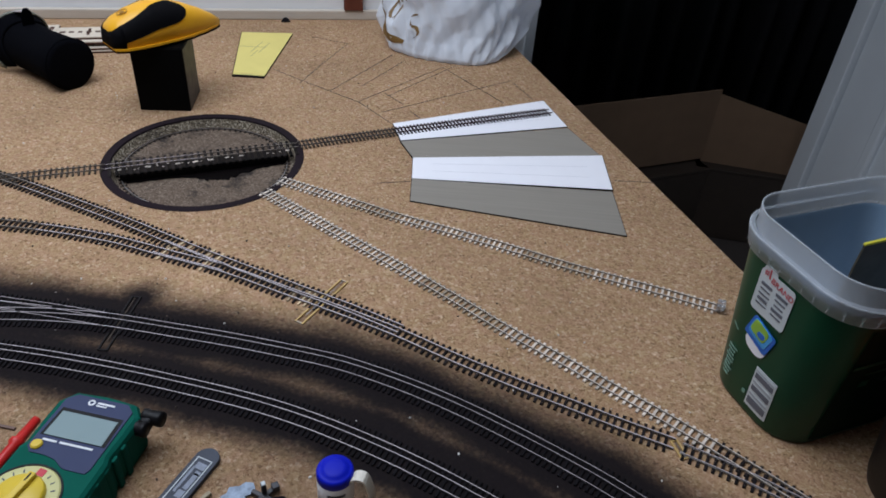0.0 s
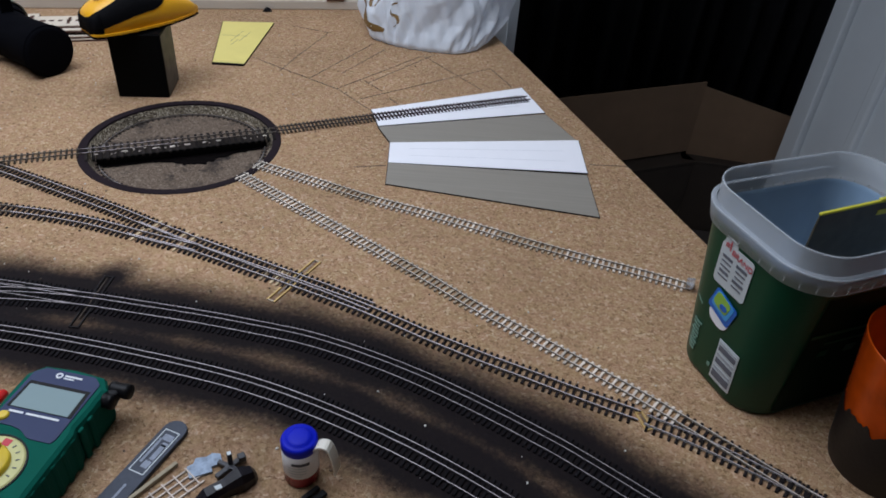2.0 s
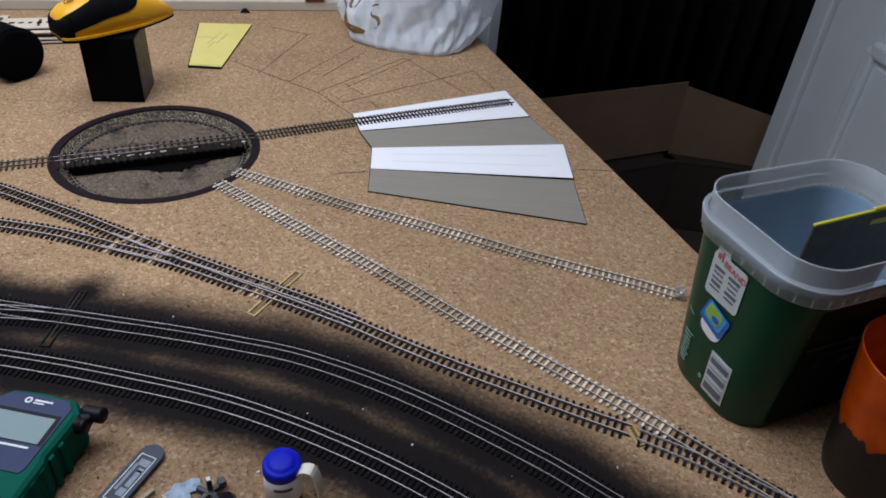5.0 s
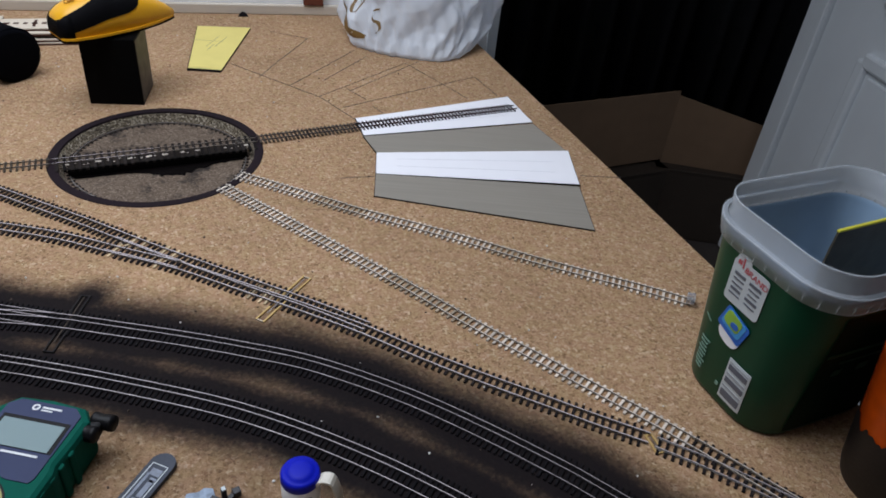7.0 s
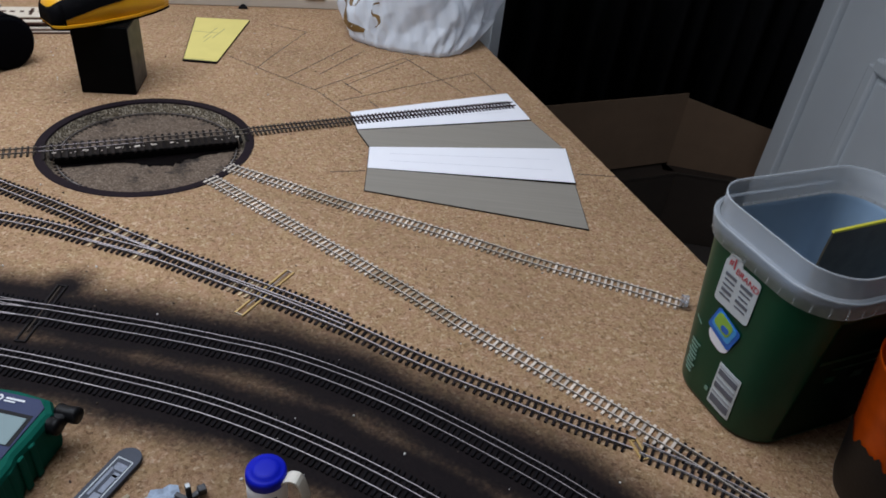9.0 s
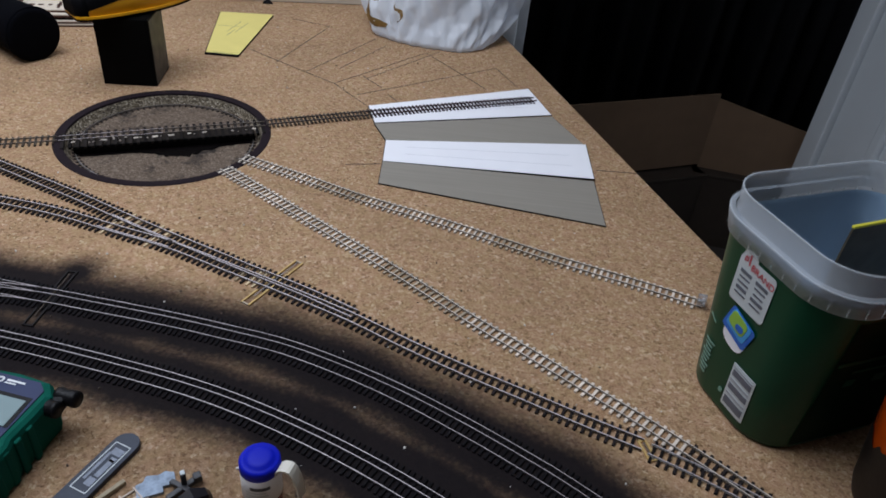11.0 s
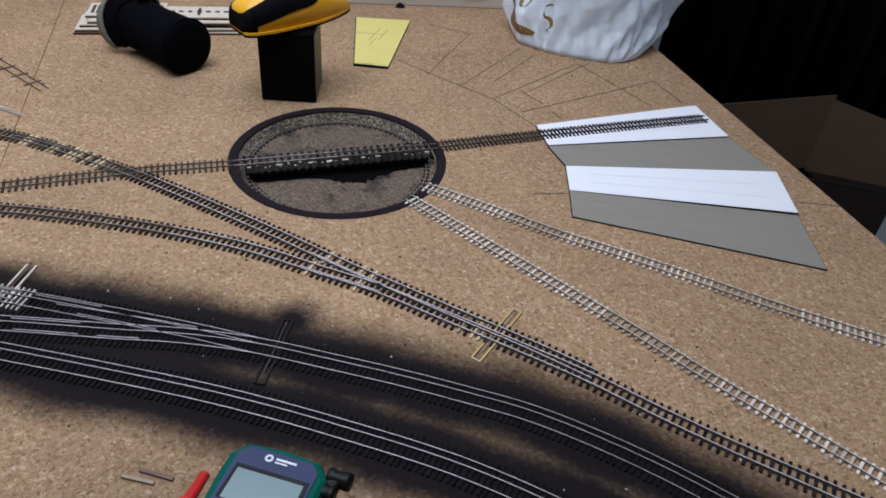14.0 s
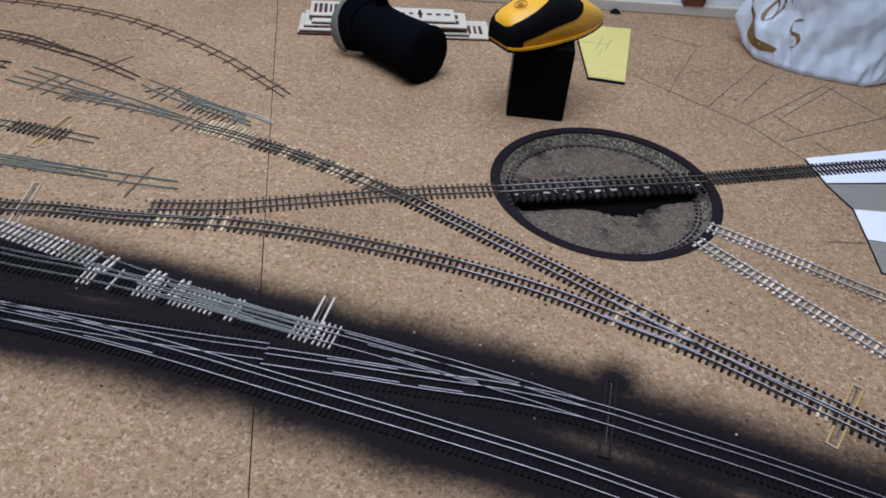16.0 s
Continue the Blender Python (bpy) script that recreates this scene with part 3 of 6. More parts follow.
# loose lengths waiting to be laid
track("loose", "loose hand-made track length with few soldered cross bars", ((-1.36, 1.045), (-1.229, 1.067), (-1.113, 1.069), (-1.005, 1.046), (-0.89, 1.000), (-0.765, 0.928)), SLIM, (0.024, 0.0026, 0.0014), 0.034, None, COPPER, COPPER, slim=0.85)
track("loose", "narrow-gauge track end on dark sleepers, rails overhanging", ((-1.30, 0.735), (-1.15, 0.741), (-1.047, 0.744), (-0.958, 0.747), (-0.922, 0.747)), SLIM, SLIM_TIE, 0.0067, None, TIE_WORN, GREEN_GREY_RAIL, side=FLANK_BROWN, skip=((0.90, 1.0),), alt=((0.62, 0.7, TIE_TAN),))


def loose_turnout(label, rails, bars, rail_mat, bar_mat, bar_width=0.0022):
    """A turnout of soldered rails on a few cross bars of unequal length, not yet laid."""
    x, y = rails[0][0]
    base = thing("model_track", label, "model track", pose(x, y, 0), group="lengths of model railway track")
    inv = base.matrix_basis.inverted()
    for points in rails:
        line, way = spline(points)
        bm = rail_bm(line, way, 0, 0.0011, 0.0009, 0.0016)
        bm.transform(inv)
        part("rail", bm, rail_mat, base).data.materials.append(rail_mat)
    for (ax, ay), (bx, by) in bars:
        n = math.hypot(bx - ax, by - ay)
        part("cross_bar", box_bm(n, bar_width, 0.0012, (n / 2, 0, 0.0006), 0.0002, seg=1), bar_mat, base, m=inv @ pose(ax, ay, 0, 0, 0, math.degrees(math.atan2(by - ay, bx - ax))))
    return base


def bars_across(x0, x1, count, low, high, lean, seed):
    """Cross bars at even steps, each from the line low to the line high (y at x0, y at x1), with uneven ends."""
    rng = random.Random(seed)
    out = []
    for i in range(count):
        t = i / max(1, count - 1)
        x = x0 + (x1 - x0) * t
        y0, y1 = low[0] + (low[1] - low[0]) * t, high[0] + (high[1] - high[0]) * t
        out.append(((x + rng.uniform(-0.0015, 0.0015), y0 - rng.uniform(0, 0.004)), (x + lean, y1 + rng.uniform(0, 0.005))))
    return out


loose_turnout("loose grey turnout of many soldered rails", (((-1.108, 0.880), (-1.06, 0.873), (-0.974, 0.856), (-0.884, 0.838), (-0.822, 0.824)), ((-1.116, 0.838), (-1.02, 0.829), (-0.955, 0.8265), (-0.88, 0.8245), (-0.822, 0.813)), ((-1.110, 0.867), (-1.02, 0.850), (-0.93, 0.837)),
              ((-1.113, 0.850), (-1.02, 0.843), (-0.95, 0.839), (-0.88, 0.832)), ((-1.00, 0.833), (-0.93, 0.836), (-0.87, 0.836)), ((-0.99, 0.845), (-0.92, 0.834), (-0.86, 0.8285))),
              (((-1.073, 0.825), (-1.062, 0.876)), ((-1.051, 0.820), (-1.041, 0.872)), ((-0.987, 0.820), (-0.982, 0.860)), ((-0.975, 0.819), (-0.970, 0.857)), ((-0.946, 0.819), (-0.942, 0.834)), ((-0.927, 0.819), (-0.922, 0.834)), ((-0.858, 0.797), (-0.853, 0.838)), ((-0.846, 0.806), (-0.842, 0.842)), ((-0.838, 0.808), (-0.834, 0.830)))
              + tuple(bars_across(-1.026, -1.002, 5, (0.819, 0.821), (0.842, 0.845), 0.006, 3)), GREEN_GREY_RAIL, COPPER)
loose_turnout("loose copper-brown turnout of soldered rails", (((-1.32, 0.955), (-1.21, 0.961), (-1.165, 0.959), (-1.10, 0.9435), (-1.045, 0.932), (-0.966, 0.906)), ((-1.32, 0.941), (-1.20, 0.941), (-1.16, 0.938), (-1.10, 0.929), (-1.05, 0.920), (-0.968, 0.896)), ((-1.22, 0.950), (-1.15, 0.947), (-1.09, 0.938)), ((-1.18, 0.944), (-1.12, 0.944), (-1.06, 0.934))),
              (((-1.175, 0.932), (-1.172, 0.968)), ((-1.166, 0.933), (-1.160, 0.966)), ((-1.138, 0.929), (-1.134, 0.961)), ((-1.130, 0.931), (-1.124, 0.956)), ((-1.099, 0.926), (-1.096, 0.950)), ((-1.033, 0.900), (-1.009, 0.959)), ((-1.043, 0.915), (-1.035, 0.935)), ((-1.026, 0.911), (-1.018, 0.932)), ((-1.016, 0.905), (-1.004, 0.927)), ((-1.205, 0.938), (-1.203, 0.964)), ((-1.192, 0.936), (-1.190, 0.966))), COPPER, COPPER)
loose_turnout("loose grey turnout with a filled crossing", (((-0.950, 0.903), (-0.917, 0.895), (-0.866, 0.880), (-0.826, 0.871), (-0.770, 0.861)), ((-0.954, 0.889), (-0.922, 0.877), (-0.864, 0.861), (-0.828, 0.852), (-0.775, 0.842)), ((-0.90, 0.884), (-0.85, 0.872), (-0.79, 0.856)), ((-0.89, 0.876), (-0.84, 0.866), (-0.78, 0.850)), ((-0.87, 0.868), (-0.82, 0.860), (-0.785, 0.846))),
              (((-0.922, 0.860), (-0.914, 0.900)), ((-0.908, 0.858), (-0.902, 0.900)), ((-0.938, 0.872), (-0.922, 0.892))) + tuple(bars_across(-0.880, -0.800, 11, (0.852, 0.837), (0.882, 0.866), 0.006, 5)), GREEN_GREY_RAIL, FLANK_BROWN)
loose_turnout("loose bright rail lying over a turnout's end", (((-0.802, 0.866), (-0.778, 0.862), (-0.752, 0.855)), ((-0.800, 0.870), (-0.776, 0.866), (-0.756, 0.860))), (((-0.800, 0.864), (-0.798, 0.872)),), SPUR_HEAD, COPPER)
loose_turnout("loose grey point rails on sparse cross bars", (((-1.20, 0.672), (-1.05, 0.684), (-0.964, 0.691), (-0.90, 0.695), (-0.838, 0.701), (-0.796, 0.7055)), ((-1.20, 0.655), (-1.05, 0.667), (-0.944, 0.6765), (-0.88, 0.683), (-0.83, 0.688), (-0.788, 0.6935)), ((-1.02, 0.676), (-0.931, 0.686), (-0.885, 0.691)), ((-1.00, 0.685), (-0.93, 0.688), (-0.87, 0.690)), ((-0.99, 0.676), (-0.93, 0.681), (-0.89, 0.6815))),
              (((-0.851, 0.678), (-0.851, 0.703)), ((-0.833, 0.663), (-0.836, 0.722)), ((-0.907, 0.678), (-0.908, 0.700)), ((-0.927, 0.676), (-0.930, 0.697)), ((-0.954, 0.671), (-0.956, 0.697)), ((-0.948, 0.672), (-0.950, 0.696)), ((-0.970, 0.669), (-0.973, 0.697)), ((-0.986, 0.667), (-0.990, 0.698)), ((-1.005, 0.664), (-1.010, 0.696))), GREEN_GREY_RAIL, COPPER)
loose_turnout("short loose track end of soldered rails", (((-1.22, 0.875), (-1.18, 0.878), (-1.141, 0.880)), ((-1.22, 0.860), (-1.18, 0.863), (-1.136, 0.865))), (((-1.146, 0.858), (-1.150, 0.884)), ((-1.165, 0.857), (-1.168, 0.884))), FLANK_BROWN, COPPER)


def throw_bar(a, b, wide, label, mat_a, mat_b, z=0.0, ends=True):
    """Two parallel strips from a to b with cross pieces, laid across the track."""
    a, b = Vector(a), Vector(b)
    d = b - a
    base = thing("throw_bar", label, "throw bar", pose(a.x, a.y, z, 0, 0, math.degrees(math.atan2(d.y, d.x))), group="turnout throw bars")
    n = d.length
    for s in (-1, 1):
        part("strip", box_bm(n, 0.0019, 0.0018, (n / 2, s * wide / 2, 0.0009), 0.0002, seg=1), mat_a, base)
    if ends:
        part("cross_piece", box_bm(0.0016, wide + 0.0019, 0.0016, (0.0008, 0, 0.0008)), mat_b, base)
        part("cross_piece", box_bm(0.0016, wide + 0.0019, 0.0016, (n - 0.0008, 0, 0.0008)), mat_b, base)
    part("wire", box_bm(n * 0.8, 0.0008, 0.0008, (n * 0.55, 0, 0.0022)), COPPER if mat_a is TIE_WHITE else FLANK_BROWN if mat_a is FLANK_BLACK else DULL_RAIL, base)
    return base


throw_bar((-0.140, 0.550), (-0.106, 0.624), 0.0085, "brass frame lying across the yard track", BRASS, TIE_PALE)
throw_bar((-0.315, 0.486), (-0.3145, 0.566), 0.0085, "dull black frame across the main track", FLANK_BLACK, FLANK_BLACK)
throw_bar((-0.5735, 0.540), (-0.5745, 0.587), 0.0092, "white strips with a dark rod across the branch", TIE_WHITE, TIE_WHITE, 0.0, False)
throw_bar((-0.982, 0.7125), (-0.9830, 0.786), 0.0092, "brass frame across a short track end", BRASS, TIE_PALE)
throw_bar((-0.9075, 0.588), (-0.930, 0.655), 0.0082, "brass frame across the yard throat", TIE_PALE, BRASS)
throw_bar((0.224, 0.444), (0.231, 0.424), 0.006, "short brass frame at a rail joint", BRASS, BRASS)

# ---- turntable ----
def turntable():
    base = thing("turntable", "model railway turntable with dark rim and gravelled pit", "turntable", pose(TABLE_C[0], TABLE_C[1], -0.019))
    r = TABLE_R
    rim = lathe_bm(((r - 0.0115, 0.010), (r - 0.0115, 0.0186), (r - 0.0108, 0.0196), (r - 0.0006, 0.0199), (r + 0.0004, 0.0192), (r + 0.0004, 0.0189)), 120)
    for v in rim.verts:
        k = 1 + 0.0016 * noise.noise(Vector((v.co.x * 60, v.co.y * 60, 0)))
        v.co.x, v.co.y = v.co.x * k, v.co.y * k
    part("rim", rim, RIM, base, "dark purple-brown rim")
    part("pit_wall", lathe_bm(((r - 0.011, 0.017), (r - 0.0122, 0.0165), (r - 0.014, 0.009), (r - 0.018, 0.0062)), 96), PIT_STONE, base, "pale stone pit wall", True)
    part("pit_floor", lathe_bm(((r - 0.004, 0.003), (r - 0.004, 0.006), (r * 0.6, 0.0054), (0, 0.0056)), 64), GRAVEL, base, "grey gravelled pit floor")
    rr = r - 0.0235
    part("ring_rail", lathe_bm(((rr - 0.0005, 0.006), (rr - 0.0005, 0.0082), (rr + 0.0005, 0.0082), (rr + 0.0005, 0.006)), 96, True), DULL_RAIL, base, "dull circular rail on the pit floor")
    tie = sleeper_mesh("ring_sleeper", 0.008, 0.0022, 0.0016, TIE_BROWN)
    for i in range(84):
        a = 2 * math.pi * i / 84
        ob = new("ring_sleeper", tie)
        ob.parent = base
        ob.matrix_basis = pose(rr * math.cos(a), rr * math.sin(a), 0.0056, 0, 0, math.degrees(a))
    return base


RIM = material("purple_brown_rim", (0.014, 0.0085, 0.0115), 0.8, 0, 0.25, 120, 0.3, 500, spec=0.15)
def gravel(name, stops, scale, smudge):
    """Loose gravel: grains of many greys, with dark smudges."""
    m = material(name, (0.2, 0.2, 0.2), 0.9, 0, 0.1, 100, 0.8, 700, spec=0.15)
    nt = m.node_tree
    b = nt.nodes["Principled BSDF"]
    co = nt.nodes.new("ShaderNodeTexCoord")
    v = nt.nodes.new("ShaderNodeTexVoronoi")
    v.inputs["Scale"].default_value = scale
    nt.links.new(co.outputs["Object"], v.inputs["Vector"])
    sep = nt.nodes.new("ShaderNodeSeparateColor")
    nt.links.new(v.outputs["Color"], sep.inputs[0])
    ramp = nt.nodes.new("ShaderNodeValToRGB")
    el = ramp.color_ramp.elements
    while len(el) < len(stops):
        el.new(0.5)
    for e, (p, c) in zip(el, stops):
        e.position, e.color = p, (*c, 1)
    nt.links.new(sep.outputs[0], ramp.inputs[0])
    n = nt.nodes.new("ShaderNodeTexNoise")
    n.inputs["Scale"].default_value, n.inputs["Detail"].default_value, n.inputs["Roughness"].default_value = 26, 8, 0.7
    nt.links.new(co.outputs["Object"], n.inputs["Vector"])
    r = nt.nodes.new("ShaderNodeMapRange")
    r.inputs[1].default_value, r.inputs[2].default_value, r.inputs[3].default_value, r.inputs[4].default_value = 0.52, 0.66, 0, smudge
    nt.links.new(n.outputs["Fac"], r.inputs[0])
    mx = nt.nodes.new("ShaderNodeMix")
    mx.data_type = "RGBA"
    mx.inputs[7].default_value = (0.018, 0.016, 0.016, 1)
    nt.links.new(r.outputs[0], mx.inputs[0])
    nt.links.new(ramp.outputs[0], mx.inputs[6])
    nt.links.new(mx.outputs[2], b.inputs["Base Color"])
    return m


GRAVEL = gravel("pit_gravel", ((0.0, (0.075, 0.055, 0.041)), (0.3, (0.130, 0.095, 0.070)), (0.86, (0.172, 0.130, 0.098)), (1.0, (0.25, 0.20, 0.158))), 620, 0.9)
PIT_STONE = gravel("pit_stone", ((0.0, (0.035, 0.025, 0.017)), (0.35, (0.100, 0.079, 0.053)), (0.75, (0.22, 0.185, 0.135)), (1.0, (0.44, 0.385, 0.31))), 620, 0.4)
turntable()
TIE_BRIDGE = random_tint(material("worn_bridge_sleeper", (0.016, 0.013, 0.012), 0.8, 0, 0.35, 300, spec=0.1), 0.5, 1.9)
DECK = material("worn_brown_deck", (0.030, 0.024, 0.020), 0.85, 0, 0.5, 200, 0.3, 600, 0.8, 60, spec=0.1)
MAT_BLACK = material("matt_black_girder", (0.005, 0.005, 0.005), 0.9, spec=0.08)
SHADE_SMUDGE = material("black_shade_smudge", (0.006, 0.005, 0.005), 1.0, 0, 0.5, 300, spec=0.0)
bridge = track("bridge", "turntable bridge with rails on dark sleepers", BRIDGE, SLIM, (0.0410, 0.0038, 0.0034), 0.0088, None, TIE_BRIDGE, STEEL, side=FLANK_BROWN, z=-0.0016, tie_off=0.0050, worn=0.52, head=1.25, category="turntable bridge")


def bridge_frame():
    inv = bridge.matrix_basis.inverted()
    a = math.degrees(math.atan2(0.114, 0.249))
    for s in (-1, 1):
        bm = box_bm(0.222, 0.003, 0.0105, (0, 0, 0), 0.0004, seg=1)
        m = inv @ pose(-0.3425, 0.8635, -0.0075, 0, 0, a) @ pose(0, 0.0095 * s - 0.0075, 0)
        part("girder", bm, MAT_BLACK, bridge, "deep black girder", m=m)
        for i in range(-5, 6):
            part("stiffener", box_bm(0.0016, 0.0014, 0.0105, (0.021 * i, 0.0022 * s, 0)), MAT_BLACK, bridge, m=m)
    rng = random.Random(8)
    for x, size in ((-0.110, 0.8), (-0.074, 1.15), (-0.037, 1.0), (-0.014, 1.1), (0.006, 1.2), (0.028, 0.8), (0.047, 1.0), (0.083, 0.6), (0.111, 0.9)) + tuple((rng.uniform(-0.105, 0.112), rng.uniform(0.2, 0.45)) for i in range(20)):
        dab = box_bm(0.0060 * size, 0.0026 * size, 0.0006, (0, 0, 0), 0.0003, seg=2)
        for v in dab.verts:
            v.co.x += 0.0014 * size * noise.noise(Vector((x * 90, v.co.y * 900, 1)))
            v.co.y += 0.0010 * size * noise.noise(Vector((v.co.x * 500, x * 90, 4)))
        part("paint_dab", dab, TIE_SPUR, bridge, "pale dab of glue", m=inv @ pose(-0.3425, 0.8635, 0.0021, 0, 0, a) @ pose(x, -0.0122 + rng.uniform(-1, 1) * (0.0010 if size > 0.5 else 0.005), 0, 0, 0, rng.uniform(-12, 12)))
    # black patch beside the bridge: pit-floor smudges plus the bridge's shade painted in
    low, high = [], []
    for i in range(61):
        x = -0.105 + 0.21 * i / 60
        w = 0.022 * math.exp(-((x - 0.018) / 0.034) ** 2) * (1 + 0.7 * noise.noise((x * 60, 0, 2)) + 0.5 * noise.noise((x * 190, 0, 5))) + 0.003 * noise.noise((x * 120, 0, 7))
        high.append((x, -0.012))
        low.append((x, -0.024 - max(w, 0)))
    part("shade_patch", prism_bm(high[::-1] + low, 0, 0.0003), SHADE_SMUDGE, bridge, "ragged black patch on the pit floor, smudges and painted bridge shade", m=inv @ pose(-0.3425, 0.8635, -0.0131, 0, 0, a))
    part("deck", box_bm(0.222, 0.016, 0.002, (0, 0, 0)), DECK, bridge, "worn brown deck under the sleepers", m=inv @ pose(-0.3425, 0.8635, -0.0034, 0, 0, a) @ pose(0, -0.0075, 0))


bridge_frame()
# ---- cards ----
def card(points, mat, label, z=0.0, thick=0.0016, curl=0.0):
    c = Vector((sum(p[0] for p in points) / 4, sum(p[1] for p in points) / 4))
    base = thing("card", label, "card", pose(c.x, c.y, z + curl * 0.0024, 0, -curl, 0), group="stall templates laid in a fan")
    pts = [(p[0] - c.x, p[1] - c.y) for p in points]
    part("core", prism_bm(pts, 0, thick), BLACK_PAINT, base, "dark cut edge")
    ins = [(x * 0.994, y * 0.985) for x, y in pts]
    part("face", prism_bm(ins, thick, thick + 0.0004), mat, base)
    if mat is CARD_WHITE:
        for k in (0.3, 0.62):
            a, b = [Vector(ins[0]).lerp(Vector(ins[3]), k), Vector(ins[1]).lerp(Vector(ins[2]), k + 0.06)]
            d = b - a
            part("pencil_mark", box_bm(d.length * 0.8, 0.0008, 0.0001, (d.length * 0.5, 0, 0)), FAINT_GREY, base, "faint pencil line", m=pose(a.x, a.y, thick + 0.0005, 0, 0, math.degrees(math.atan2(d.y, d.x))))
    return base


card(((-0.101, 1.011), (0.1375, 1.145), (0.172, 1.0545), (-0.083, 0.958)), CARD_WHITE, "white card stall template with track lying on it", 0.0)
card(((-0.083, 0.956), (0.172, 1.050), (0.2165, 0.964), (-0.060, 0.911)), CARD_GREY, "grey card stall template on cork")
card(((-0.060, 0.911), (0.2165, 0.964), (0.2205, 0.867), (-0.0555, 0.853)), CARD_WHITE, "plain white card stall template on cork", 0.0001, curl=0.6)
card(((-0.0555, 0.853), (0.2205, 0.867), (0.226, 0.762), (-0.052, 0.7975)), CARD_GREY, "grey card stall template at the fan's end")

# ---- door and what lies beyond the doorway ----
def panel_door():
    """A panelled door in its casing, at the far side of the doorway."""
    m = pose(1.07, 2.12, FLOOR_Z, 0, 0, -82)
    base = thing("door_1", "grey-white panelled door in a plain casing", "door", m, kind="structure")
    h = 2.03
    part("casing", box_bm(0.075, 0.05, h + 0.06, (0.0375, 0.02, (h + 0.06) / 2), 0.004), DOOR_PAINT, base)
    w = 0.86
    x0 = 0.082
    slab_bm = box_bm(w, 0.034, h, (x0 + w / 2, 0.03, h / 2), 0.002)
    part("leaf", slab_bm, DOOR_PAINT, base)
    for z0, z1 in ((0.16, 0.795), (0.93, 1.85)):
        for px in (0.29, 0.66):
            pw = 0.27
            bm = bmesh.new()
            for cx, cz, sx, sz in ((px + pw / 2, z0, pw, 0.04), (px + pw / 2, z1, pw, 0.04), (px, (z0 + z1) / 2, 0.04, z1 - z0), (px + pw, (z0 + z1) / 2, 0.04, z1 - z0)):
                box_bm(sx, 0.022, sz, (cx, 0.008, cz), 0.008, bm)
            part("moulding", bm, DOOR_PAINT, base, "raised moulding round a panel")
            part("panel", box_bm(pw - 0.07, 0.008, z1 - z0 - 0.07, (px + pw / 2, 0.011, (z0 + z1) / 2), 0.003), DOOR_PAINT, base)
    return base


panel_door()


def folded_cardboard():
    base = thing("cardboard", "brown folded cardboard standing on the floor", "cardboard", pose(0.803, 2.189, FLOOR_Z))
    for dx, dy, low, top0, top1, lean in ((-0.60, -0.276, 0.28, 0.525, 0.525, 0), (0.30, -0.05, 0.27, 0.510, 0.447, 0)):
        n = math.hypot(dx, dy)
        bm = prism_bm(((0, 0), (n, 0), (n, top1 - low), (0, top0 - low)), -0.003, 0.003, 0.0008)
        bm.transform(Matrix.Rotation(radians(90 + lean), 4, "X"))
        part("panel", bm, CARDBOARD, base, m=pose(0, 0, low, 0, 0, math.degrees(math.atan2(dy, dx))))
    return base


folded_cardboard()
# dark boxes added to keep the space below the cardboard panels dark
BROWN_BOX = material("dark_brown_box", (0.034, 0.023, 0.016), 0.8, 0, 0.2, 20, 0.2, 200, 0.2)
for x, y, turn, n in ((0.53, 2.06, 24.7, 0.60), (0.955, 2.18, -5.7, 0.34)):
    crate = thing("dark_filler_box", "dark brown box added to fill the dark under folded cardboard", "storage box", pose(x, y, FLOOR_Z, 0, 0, turn))
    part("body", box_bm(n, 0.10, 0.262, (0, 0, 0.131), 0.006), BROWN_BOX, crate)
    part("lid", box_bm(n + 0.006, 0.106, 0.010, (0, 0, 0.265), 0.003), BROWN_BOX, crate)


def curtain():
    bm = bmesh.new()
    n, rows = 120, []
    for k in range(2):
        row = []
        for i in range(n + 1):
            s = i / n
            row.append(bm.verts.new((0.2 + 2.0 * s, 2.95 + 0.05 * math.sin(s * 46) + 0.03 * math.sin(s * 113 + 1), (FLOOR_Z + 0.02, 1.45)[k])))
        rows.append(row)
    for i in range(n):
        bm.faces.new((rows[0][i], rows[0][i + 1], rows[1][i + 1], rows[1][i]))
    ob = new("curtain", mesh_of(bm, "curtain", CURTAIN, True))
    sol = ob.modifiers.new("thickness", "SOLIDIFY")
    sol.thickness = 0.004
    return tagged(ob, "black curtain hanging in loose folds", "curtain")


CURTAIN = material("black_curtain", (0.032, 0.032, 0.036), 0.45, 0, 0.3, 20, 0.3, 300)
curtain()

# trim along the foot of the white wall
TRIM = material("grey_white_trim", (0.60, 0.54, 0.46), 0.5, 0, 0.05, 20, 0.1, 300, 0.15, 6)
c = (w0 + end) / 2
trim = slab("trim", 3.9, 0.012, 0.019, pose(c.x - NRM.x * 0.007, c.y - NRM.y * 0.007, 0.0095, 0, 0, WALL_A), TRIM, "grey-white strip along the foot of the wall", "trim", 0.002)
p = on_wall(-0.240) - NRM * 0.009
wood_end = slab("window_stool", 0.038, 0.016, 0.20, pose(p.x, p.y, 0.1205, 0, 0, WALL_A), material("red_brown_wood", (0.13, 0.035, 0.02), 0.5, 0, 0.25, 60), "red-brown wooden post against the wall", "wood post", 0.001)
wood_end["kind"] = ""
wood_end.name = "wooden_post"

